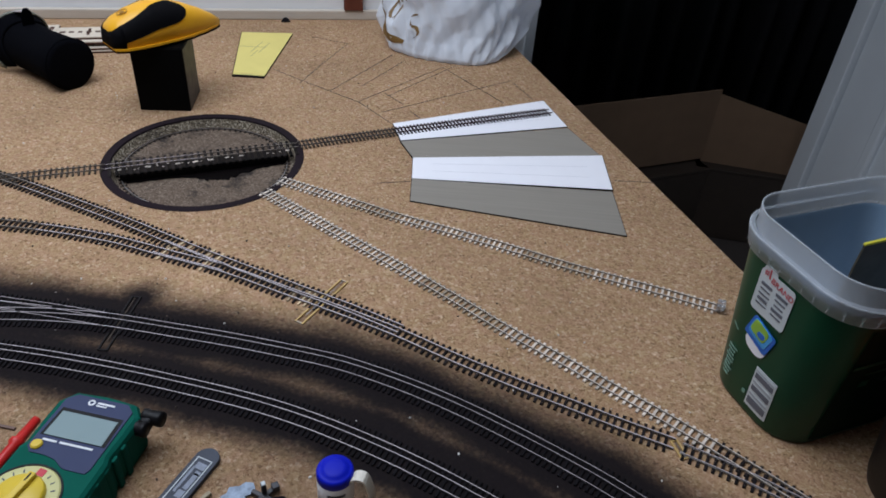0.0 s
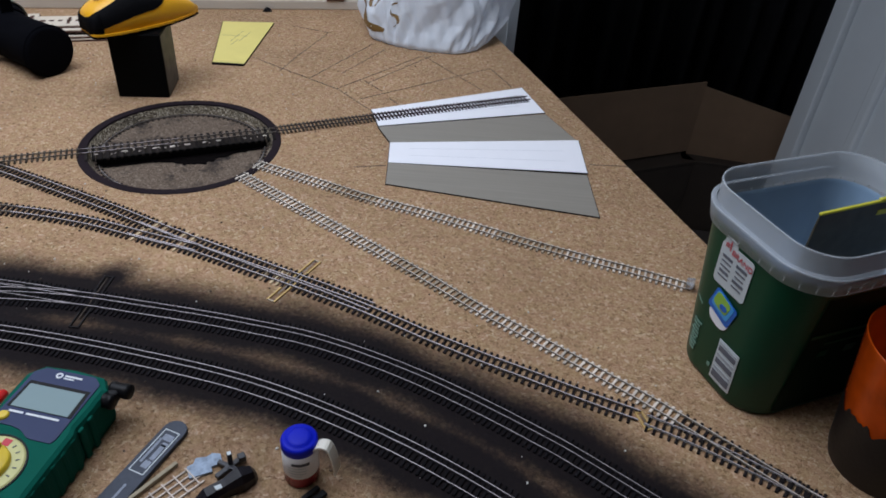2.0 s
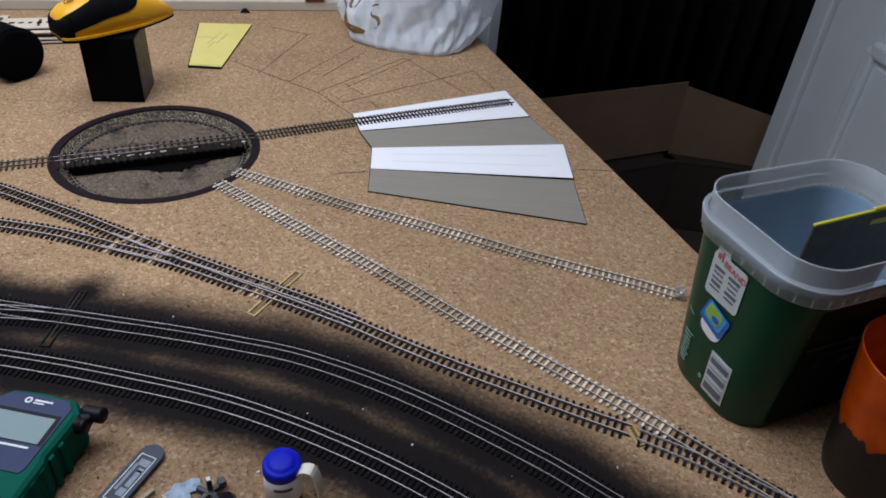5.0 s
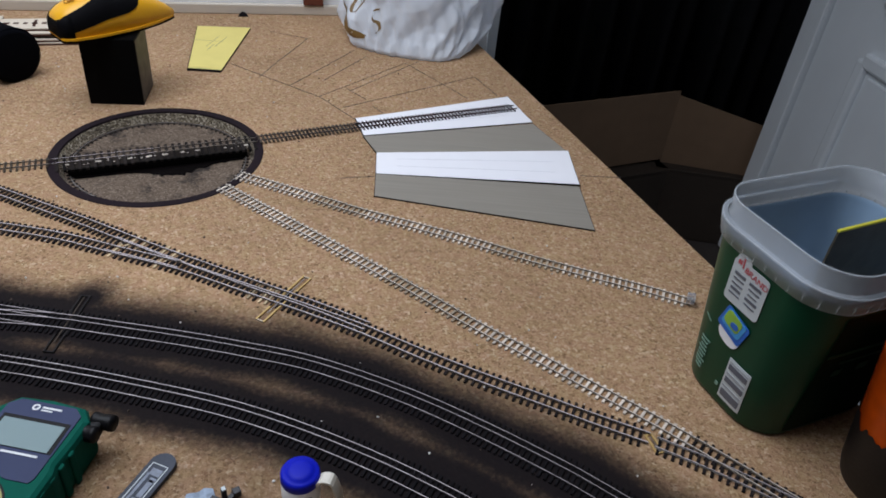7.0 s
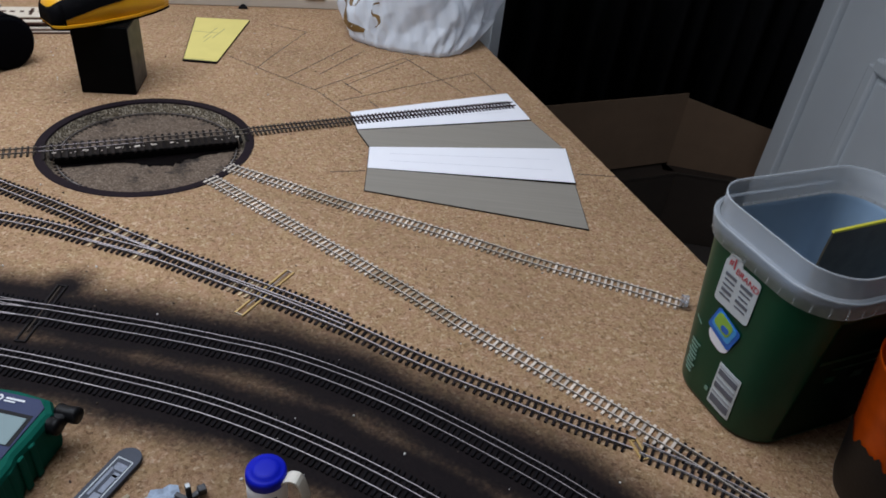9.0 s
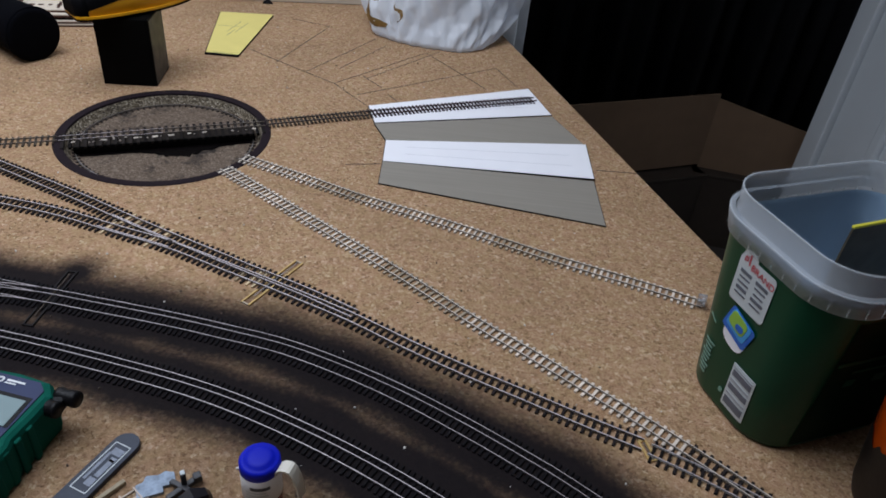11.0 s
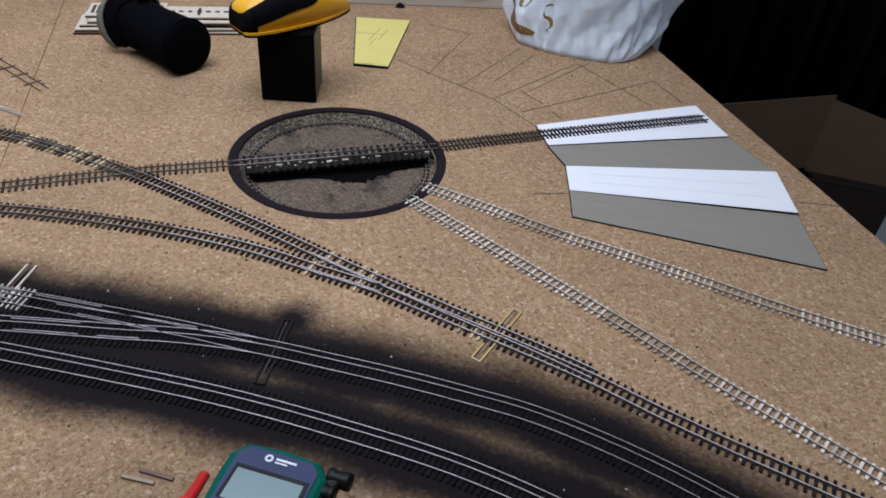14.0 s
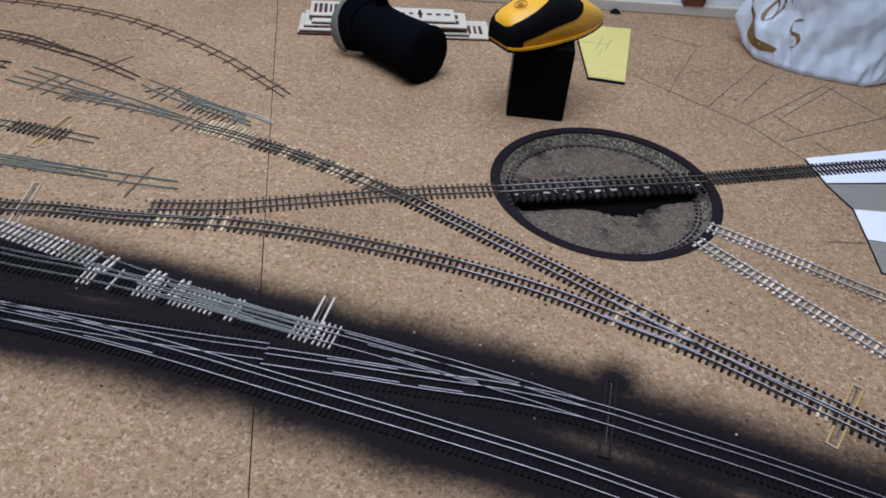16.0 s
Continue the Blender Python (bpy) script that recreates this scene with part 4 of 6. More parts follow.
# ---- pencil lines on the cork ----
PENCIL = material("pencil_line", (0.055, 0.045, 0.04), 0.7, 0, 0.4, 300)
pencil = thing("pencil_plan", "thin pencil plan of engine stalls drawn on cork", "pencil drawing", pose(-0.1, 1.1, 0))
for a, b in (((-0.258, 1.198), (-0.226, 1.326)), ((-0.272, 1.130), (-0.258, 1.198)), ((-0.218, 1.110), (-0.136, 1.290)), ((-0.169, 1.142), (-0.112, 1.264)), ((-0.165, 1.081), (-0.040, 1.252)), ((-0.122, 1.110), (-0.017, 1.265)), ((-0.124, 1.048), (0.083, 1.219)),
             ((-0.330, 1.178), (-0.218, 1.110)), ((-0.218, 1.110), (-0.165, 1.079)), ((-0.165, 1.079), (-0.099, 1.009)), ((-0.128, 1.121), (-0.092, 1.084)), ((-0.079, 1.062), (-0.056, 1.034)), ((-0.040, 1.252), (0.071, 1.123)), ((0.083, 1.219), (0.120, 1.146)),
             ((-0.30, 1.345), (-0.226, 1.326)), ((-0.10, 0.836), (-0.057, 0.848)), ((0.226, 0.900), (0.285, 0.905))):
    dx, dy = b[0] - a[0], b[1] - a[1]
    n = math.hypot(dx, dy)
    part("pencil_stroke", box_bm(n, 0.0011, 0.0002, (n / 2, 0, 0.0001)), PENCIL, pencil, m=pose(a[0] + 0.1, a[1] - 1.1, 0.0002, 0, 0, math.degrees(math.atan2(dy, dx))))

# ---- yellow template ----
YELLOW_PAPER = material("yellow_legal_paper", (0.74, 0.63, 0.20), 0.8, 0, 0.05, 40, 0.1, 300, 0.08, 14)
def yellow_template():
    pts = ((-0.430, 1.328), (-0.3355, 1.345), (-0.3345, 1.136), (-0.388, 1.1325))
    c = (-0.372, 1.232)
    base = thing("paper_template", "yellow ruled paper template on dark backing card", "template", pose(c[0], c[1], 0))
    loc = [(x - c[0], y - c[1]) for x, y in pts]
    part("backing", prism_bm(loc, 0, 0.003), BLACK_PAINT, base, "dark backing card")
    part("sheet", prism_bm([(x * 0.985 + 0.0004, y * 0.985 + 0.0022) for x, y in loc], 0.003, 0.0034), YELLOW_PAPER, base, "yellow paper with faint pencil marks")
    for x, y, a, n in ((-0.010, 0.03, 82, 0.055), (0.004, 0.03, 82, 0.05), (-0.02, 0.03, 5, 0.055), (-0.006, 0.0, 82, 0.03), (0.006, -0.092, 8, 0.02)):
        part("pencil_mark", box_bm(n, 0.0014, 0.0001, (0, 0, 0)), PENCIL_FAINT, base, m=pose(x, y, 0.00345, 0, 0, a))


PENCIL_FAINT = material("faint_pencil", (0.42, 0.37, 0.16), 0.8, 0, 0.2, 200)
yellow_template()

# ---- carton and sensor on it ----
CARTON_BLACK = material("black_carton_print", (0.0028, 0.0028, 0.003), 0.6, 0, 0.2, 60, 0.1, 300, spec=0.06)
CARTON_SIDE = material("printed_carton_side", (0.075, 0.072, 0.066), 0.5, 0, 0.8, 90, 0, 100, 0.95, 60)
carton = thing("carton", "small black cardboard carton with a printed side", "box", pose(-0.4505, 1.0245, 0, 0, 0, 8.5))
part("body", box_bm(0.074, 0.072, 0.098, (0, 0, 0.049), 0.0012), CARTON_BLACK, carton)
part("printed_panel", box_bm(0.0006, 0.066, 0.092, (0.0373, 0, 0.049)), CARTON_SIDE, carton, "grey and black print")
part("printed_panel", box_bm(0.0006, 0.066, 0.092, (-0.0373, 0, 0.049)), CARTON_SIDE, carton, "grey and black print")
part("flap", box_bm(0.070, 0.068, 0.0008, (0, 0, 0.0983)), CARTON_BLACK, carton)

YELLOW_SHELL = material("yellow_plastic_shell", (0.85, 0.42, 0.010), 0.35, 0, 0.04, 30)
BADGE = material("amber_brown_print", (0.34, 0.15, 0.008), 0.5)
GRIP = material("dark_rubber_grip", (0.004, 0.004, 0.005), 0.7, 0, 0.2, 200, 0.3, 900, spec=0.07)


def sensor():
    """A hand-held wall sensor: a humped yellow shell over a dark sole, with rubber grips on both flanks."""
    base = thing("stud_finder", "yellow and black hand-held stud finder lying on a carton", "stud finder", pose(-0.502, 0.969, 0.0992, 0, 0, 47))
    prof = ((0.0, 0.020, 0.030), (0.004, 0.025, 0.036), (0.014, 0.030, 0.043), (0.035, 0.033, 0.052), (0.060, 0.033, 0.058), (0.090, 0.031, 0.056), (0.115, 0.027, 0.047), (0.140, 0.019, 0.035), (0.160, 0.010, 0.023), (0.172, 0.002, 0.013))
    secs = []
    for x, w, h in prof:
        z0 = 0.0065
        ring = []
        for k in range(20):
            a = math.pi * k / 19
            ring.append((x, w * math.cos(a) * (1 + 0.06 * math.sin(a)), z0 + (h - z0) * math.sin(a) ** 0.62))
        secs.append(ring)
    part("shell", loft_bm(secs), YELLOW_SHELL, base, "glossy yellow upper shell", True)
    part("sole", prism_bm([(x, w * 0.97) for x, w, h in prof] + [(x, -w * 0.97) for x, w, h in prof[::-1]], 0, 0.0036, 0.0008), GRIP, base, "dark flat sole")
    part("rim", prism_bm([(x - 0.0006, w * 1.05) for x, w, h in prof] + [(x - 0.0006, -w * 1.05) for x, w, h in prof[::-1]], 0.0036, 0.0078, 0.0008), YELLOW_SHELL, base, "yellow rim")
    for s in (-1, 1):
        bm = bmesh.new()
        rows = []
        for i in range(41):
            x = 0.0004 + 0.112 * i / 40
            h = float(np.interp(x, [q[0] for q in prof], [q[2] for q in prof]))
            w = float(np.interp(x, [q[0] for q in prof], [q[1] for q in prof]))
            t = i / 40
            low = 0.03 + 0.16 * t
            top = float(np.interp(t, (0, 0.15, 0.3, 0.45, 0.6, 0.7, 0.78, 1.0), (0.50, 0.48, 0.50, 0.58, 0.70, 0.77, 0.80, 0.80)))
            if t > 0.78:
                round_off = math.sqrt(max(0.0, 1 - ((t - 0.78) / 0.22) ** 2))
                top, low = 0.5 + (top - 0.5) * round_off, 0.5 - (0.5 - low) * round_off
            row = []
            for j in range(13):
                a = (low + (max(top, low + 0.02) - low) * j / 12) * math.pi / 2 * 1.15
                row.append(bm.verts.new((x, s * (w * math.cos(a) * (1 + 0.06 * math.sin(a)) + 0.0008), 0.0068 + (h - 0.0065) * math.sin(a) ** 0.62)))
            rows.append(row)
        for p, q in zip(rows, rows[1:]):
            for j in range(12):
                bm.faces.new((p[j], p[j + 1], q[j + 1], q[j]))
        bmesh.ops.recalc_face_normals(bm, faces=bm.faces[:])
        part("grip", bm, GRIP, base, "black rubber grip", True)
    secs = []
    for x, w, h in ((-0.0014, 0.0185, 0.030), (0.0, 0.0212, 0.034), (0.004, 0.0262, 0.0375), (0.014, 0.0309, 0.044)):
        top = 0.0068 + (h - 0.0068) * 0.80
        secs.append([(x, w * math.cos(math.pi * k / 19) * (1 + 0.06 * math.sin(math.pi * k / 19)), min(top, 0.0068 + (h - 0.0068) * math.sin(math.pi * k / 19) ** 0.62)) for k in range(20)])
    part("grip", loft_bm(secs), GRIP, base, "black rubber heel", True)
    part("badge", lathe_bm(((0.0068, 0.0), (0.0068, 0.0008), (0.0078, 0.0008), (0.0078, 0.0)), 28, True), BADGE, base, "brown ring mark", m=pose(0.026, -0.002, 0.0488, 0, -18, 0))
    part("badge", lathe_bm(((0, 0.0008), (0.0036, 0.0008), (0.0036, 0)), 20), BADGE, base, "brown round mark", m=pose(0.026, -0.002, 0.0488, 0, -18, 0))
    return base


RED_PLASTIC = material("red_plastic", (0.55, 0.018, 0.016), 0.35, 0, 0.06, 50)
sensor()
# ---- pouch ----
POUCH = material("black_neoprene", (0.0028, 0.003, 0.0045), 0.95, 0, 0.3, 200, 0.5, 1200, spec=0.04)
LINING = material("grey_green_lining", (0.17, 0.175, 0.14), 0.6, 0, 0.8, 160, 0.4, 600)


def pouch():
    r, n = 0.039, 0.128
    m = pose(-0.604, 1.037, r, 0, 0, 149)
    base = thing("lens_pouch", "black padded cylindrical pouch lying open on its side", "pouch", m)
    turn = Matrix.Rotation(radians(90), 4, "Y")
    bm = lathe_bm(((0, 0.0), (r - 0.006, 0.0), (r - 0.0015, 0.0015), (r, 0.005), (r - 0.001, 0.03), (r - 0.002, 0.075), (r - 0.001, n - 0.01), (r - 0.001, n), (r - 0.005, n), (r - 0.006, n - 0.02), (r - 0.006, 0.01), (0, 0.008)), 48)
    for v in bm.verts:
        k = noise.noise(v.co * 22) * 0.0018
        v.co.x *= 1 + k / r
        v.co.y *= 1 + k / r
    bm.transform(turn)
    part("body", bm, POUCH, base, "black padded sleeve", True)
    bm = lathe_bm(((r - 0.0008, 0.0), (r + 0.0012, 0.0006), (r + 0.0018, 0.0018), (r + 0.0012, 0.0030), (r - 0.0008, 0.0036)), 48)
    bm.transform(turn)
    part("piping", bm, POUCH, base, m=pose(0.004, 0, 0))
    # the flared mouth, open underneath
    for name, r0, r1, mat, label in (("mouth", r + 0.002, r + 0.011, POUCH, "black flared mouth"), ("lining", r + 0.0118, r + 0.0128, LINING, "grey-green edge of the mouth")):
        bm = bmesh.new()
        rows = []
        for i in range(7):
            t = i / 6
            x = n - 0.012 + (0.026 * t if name == "mouth" else 0.0185 + 0.009 * t)
            rr = r0 + (r1 - r0) * t
            row = []
            for j in range(33):
                a = radians(-38 + 256 * j / 32)
                zz = rr * math.sin(a)
                row.append(bm.verts.new((x + 0.006 * math.sin(a * 2.3 + t), rr * math.cos(a), max(zz, -r + 0.001))))
            rows.append(row)
        for p, q in zip(rows, rows[1:]):
            for j in range(32):
                bm.faces.new((p[j], p[j + 1], q[j + 1], q[j]))
        ob = part(name, bm, mat, base, label, True)
        sol = ob.modifiers.new("thickness", "SOLIDIFY")
        sol.thickness = 0.003
    bm = prism_bm(((-0.009, -0.012), (0.009, -0.012), (0.008, 0.012), (0.003, 0.020), (-0.004, 0.020), (-0.009, 0.010)), 0, 0.003, 0.0008)
    part("tab", bm, POUCH, base, "black pull tab", m=pose(n - 0.03, 0.0, r + 0.006, 78, 0, 75))
    part("foil_scrap", prism_bm(((-0.012, -0.006), (0.006, -0.008), (0.014, 0.002), (0.002, 0.008), (-0.01, 0.005)), 0, 0.0012, 0.0003), STEEL, base, "crumpled silvery edge", m=pose(n - 0.004, -0.004, r + 0.013, 12, 8, 20))
    part("tag", box_bm(0.007, 0.0006, 0.003, (0, 0, 0)), CARD_WHITE, base, "tiny pale tag", m=pose(0.055, -r * 0.93 + 0.0, -0.012, -15, 0, 0))
    return base


pouch()

# ---- stack of laser-cut kit sheets ----
PLY = material("pale_laser_cut_sheet", (0.66, 0.58, 0.47), 0.75, 0, 0.08, 60, 0.15, 300, 0.1, 20)
BURNT = material("burnt_sheet_edge", (0.07, 0.028, 0.018), 0.8, 0, 0.3, 120)


def kit_sheet(x, y, z, sx, sy, rz, slots, seed):
    base = thing("kit_sheet", "pale laser-cut kit sheet with dark cut-outs", "kit sheet", pose(x, y, z, 0, 0, rz), group="stack of laser-cut sheets")
    part("core", box_bm(sx, sy, 0.0026, (0, 0, 0.0013), 0.0002, seg=1), BURNT, base, "burnt brown edge")
    part("face", box_bm(sx - 0.0012, sy - 0.0012, 0.0019, (0, 0, 0.00355), 0.0002, seg=1), PLY, base)
    rng = random.Random(seed)
    for kind, x0, x1, y0, y1, nx, ny in slots:
        for i in range(nx):
            for j in range(ny):
                cx, cy = x0 + (x1 - x0) * (i + 0.5) / nx, y0 + (y1 - y0) * (j + 0.5) / ny
                wx, wy = (x1 - x0) / nx * rng.uniform(0.45, 0.72), (y1 - y0) / ny * rng.uniform(0.6, 0.85)
                part("cut_out", box_bm(wx, wy, 0.0004, (cx, cy, 0.0046)), BURNT, base)
    return base


KA = 18.0
kit_sheet(-0.700, 1.196, 0.0, 0.300, 0.070, KA, ((0, -0.14, -0.06, -0.02, 0.02, 6, 1), (0, 0.06, 0.14, -0.025, 0.02, 9, 1)), 1)
kit_sheet(-0.715, 1.190, 0.0046, 0.262, 0.066, KA + 1, ((0, -0.12, 0.1, -0.02, 0.02, 8, 1),), 2)
kit_sheet(-0.745, 1.186, 0.0092, 0.190, 0.060, KA + 2, ((0, -0.08, 0.08, -0.02, 0.02, 8, 1),), 3)
kit_sheet(-0.708, 1.196, 0.0138, 0.240, 0.060, KA - 1, ((0, 0.0, 0.11, -0.022, 0.022, 7, 2), (0, -0.11, -0.05, -0.02, 0.02, 5, 1)), 4)
kit_sheet(-0.775, 1.190, 0.0184, 0.120, 0.058, KA + 1, ((0, -0.055, 0.0, -0.022, 0.022, 7, 1), (0, 0.01, 0.055, 0.0, 0.022, 4, 1)), 5)
kit_sheet(-0.665, 1.215, 0.0184, 0.110, 0.050, KA, ((0, -0.05, 0.05, -0.004, 0.006, 7, 1), (0, -0.004, 0.004, -0.02, 0.022, 1, 1)), 6)

# ---- carrier bag ----
BAG = material("white_carrier_bag", (0.90, 0.94, 1.0), 0.32, 0, 0.02, 30, 0.1, 90)
nt = BAG.node_tree
glow = nt.nodes.new("ShaderNodeBsdfTranslucent")
glow.inputs[0].default_value = (0.90, 0.94, 1.0, 1)
mixer = nt.nodes.new("ShaderNodeMixShader")
mixer.inputs[0].default_value = 0.40
nt.links.new(nt.nodes["Principled BSDF"].outputs[0], mixer.inputs[1])
nt.links.new(glow.outputs[0], mixer.inputs[2])
nt.links.new(mixer.outputs[0], nt.nodes["Material Output"].inputs[0])
BAG_INK = material("brown_bag_print", (0.20, 0.115, 0.035), 0.45, 0, 0.1, 60)
BAG_C = Vector((-0.028, 1.349, 0))


CREASE = Euler((0.5, 0.35, 0.9)).to_matrix()
CREASES = ((Vector((0.8, 0.3, 0.5)), 1.0, 0.30), (Vector((-0.3, 0.8, 0.55)), 1.7, 0.30), (Vector((0.6, -0.6, 0.5)), 2.8, 0.22), (Vector((0.2, 0.5, -0.85)), 4.1, 0.15), (Vector((0.7, 0.7, 0.1)), 6.3, 0.10))


def bag_point(a, h, lift=0.0):
    """The creased surface of the bag at the angle a and the height h from 0 to 1."""
    r = float(np.interp(h, (0, 0.02, 0.08, 0.2, 0.4, 0.6, 0.8, 0.93, 1.0), (0.84, 0.90, 0.95, 0.99, 1.02, 1.0, 0.86, 0.5, 0.12)))
    ca, sa = math.cos(a), math.sin(a)
    # the film tucks in under its overhanging end
    r *= 1 - 0.13 * max(0.0, ca - 0.25) / 0.75 * max(0.0, 1 - h / 0.13)
    ex = 0.134 * abs(ca) ** 0.82 * (1 if ca > 0 else -1)
    ey = 0.086 * abs(sa) ** 0.82 * (1 if sa > 0 else -1)
    q = CREASE @ Vector((ca * 1.5, sa * 1.1, h * 1.7))
    # a slack film: broad hollows between flat facets that meet in sharp creases
    fold = 0.5 + 0.45 * noise.noise(q * 1.2)
    warp = 0.55 * noise.noise(q * 1.1 + Vector((3, 1, 8))) + 0.16 * noise.noise(q * 3.1)
    for way, rate, amp in CREASES:
        u = way.dot(q) * rate + warp
        fold += amp * (1 - 4 * abs(u - math.floor(u) - 0.5)) * (0.55 + 0.9 * max(0.0, noise.noise(q * 1.4 + way * 5) + 0.35))
    k = r * (1 + 0.21 * (fold - 0.5) * min(1, h * 5 + 0.45)) + lift
    z = 0.32 * h + 0.010 * noise.noise(q * 2.0) * min(1, h * 5)
    slope = float(np.interp(h, (0, 0.03, 0.1, 0.25, 0.5, 0.8, 1.0), (1.06, 1.05, 0.92, 0.73, 0.52, 0.42, 0.4)))
    x, y = ex * k, ey * k * (slope if sa < 0 else 1)
    # the overhanging end leans back towards the wall
    y += 0.070 * max(0.0, ca) * min(1.0, h / 0.14)
    x += 0.014 * max(0.0, ca) * min(1.0, h / 0.14)
    turn = radians(-6)
    return BAG_C + Vector((x * math.cos(turn) - y * math.sin(turn), x * math.sin(turn) + y * math.cos(turn), max(z, 0.0005)))


def carrier_bag():
    base = thing("carrier_bag", "crumpled white plastic carrier bag with brown print", "plastic bag", pose(BAG_C.x, BAG_C.y, 0))
    inv = base.matrix_basis.inverted()
    bm = bmesh.new()
    n, rows = 260, []
    for i in range(121):
        rows.append([bm.verts.new(inv @ bag_point(2 * math.pi * j / n, i / 120)) for j in range(n)])
    for p, q in zip(rows, rows[1:]):
        for j in range(n):
            bm.faces.new((p[j], p[(j + 1) % n], q[(j + 1) % n], q[j]))
    bm.faces.new(rows[0][::-1])
    bm.faces.new(rows[-1])
    part("film", bm, BAG, base, "thin white plastic film", True)
    # print: a sweeping band and letter-like strokes
    strokes = (((186, 0.32), (195, 0.17), (208, 0.055), (234, 0.080), 2.2, 0.030), ((214, 0.33), (209, 0.29), (210, 0.21), (216, 0.19), 1.1, 0.008), ((214, 0.33), (220, 0.31), (221, 0.23), (217, 0.19), 1.5, 0.006),
               ((224, 0.30), (225, 0.26), (225, 0.22), (223, 0.17), 1.2, 0.006), ((226, 0.29), (229, 0.31), (231, 0.30), (232, 0.28), 0.9, 0.008), ((236, 0.33), (237, 0.31), (237, 0.30), (235, 0.28), 0.6, 0.004),
               ((248, 0.24), (240, 0.24), (240, 0.20), (245, 0.18), 1.0, 0.008), ((244, 0.19), (251, 0.17), (250, 0.12), (243, 0.12), 1.1, 0.008))
    for a, b, c, d, wide, tall in strokes:
        bm = bmesh.new()
        prev = None
        for i in range(19):
            t = i / 18
            x = (1 - t) ** 3 * a[0] + 3 * (1 - t) ** 2 * t * b[0] + 3 * (1 - t) * t * t * c[0] + t ** 3 * d[0]
            h = (1 - t) ** 3 * a[1] + 3 * (1 - t) ** 2 * t * b[1] + 3 * (1 - t) * t * t * c[1] + t ** 3 * d[1]
            w = 0.35 + 0.65 * math.sin(math.pi * t)
            row = [bm.verts.new(inv @ bag_point(radians(x + wide * w * (j - 2) / 2), h + tall * w * (j - 2) / 2, 0.013)) for j in range(5)]
            if prev:
                for j in range(4):
                    bm.faces.new((prev[j], prev[j + 1], row[j + 1], row[j]))
            prev = row
        part("print", bm, BAG_INK, base, "brown printed stroke", True)
    return base


carrier_bag()


# ---- lettering ----
def words(text, size, mat, name, parent, m, label=""):
    """Raised lettering in the built-in font, as a mesh."""
    cu = bpy.data.curves.new(name, "FONT")
    cu.body, cu.size, cu.extrude, cu.align_x, cu.align_y = text, size, 0.0001, "CENTER", "CENTER"
    tmp = bpy.data.objects.new(name, cu)
    me = bpy.data.meshes.new_from_object(tmp)
    bpy.data.objects.remove(tmp)
    me.materials.clear()
    me.materials.append(mat)
    ob = new(name, me)
    ob.parent = parent
    ob.matrix_basis = m
    if label:
        ob["label"] = label
    return ob


# ---- green tub ----
TUB_GREEN = material("dark_green_tub", (0.0022, 0.050, 0.023), 0.35, 0, 0.12, 30, spec=0.3)
TUB_SHADED_PRINT = material("shaded_label_print", (0.0015, 0.012, 0.0065), 0.6, 0, 0.3, 60, spec=0.1)
CLEAR_RIM = material("frosted_plastic", (0.70, 0.76, 0.82), 0.3, 0, 0.04, 30, alpha=0.32)
CLEAR_COLLAR = material("thin_frosted_plastic", (0.70, 0.76, 0.82), 0.3, 0, 0.04, 30, alpha=0.31)
CLEAR_LIP = material("frosted_plastic_lip", (0.72, 0.77, 0.82), 0.3, 0, 0.04, 30, alpha=0.26)
TUB_INSIDE = material("bluish_tub_inside", (0.22, 0.33, 0.46), 0.5, 0, 0.15, 20)
LABEL_GREY = material("pale_grey_label", (0.55, 0.60, 0.62), 0.5, 0, 0.05, 60)
LABEL_RED = material("red_print", (0.50, 0.03, 0.05), 0.5)
LABEL_GREEN = material("green_grey_print", (0.16, 0.30, 0.24), 0.5, 0, 0.1, 80)
POD_BLUE = material("bright_blue_print", (0.015, 0.13, 0.55), 0.35, 0, 0.3, 90)
POD_GREEN = material("yellow_green_print", (0.28, 0.50, 0.06), 0.35, 0, 0.2, 90)
LABEL_MID = material("mid_grey_print", (0.34, 0.37, 0.40), 0.5)
STRIPE = material("grey_stripe_print", (0.12, 0.13, 0.16), 0.5)
POD_PALE = material("pale_blue_print", (0.05, 0.33, 0.72), 0.35, 0, 0.2, 90)
TUB_F, TUB_A = Vector((0.31825, 0.4418)), 24.0
TUB_W, TUB_D, TUB_H = 0.150, 0.110, 0.166


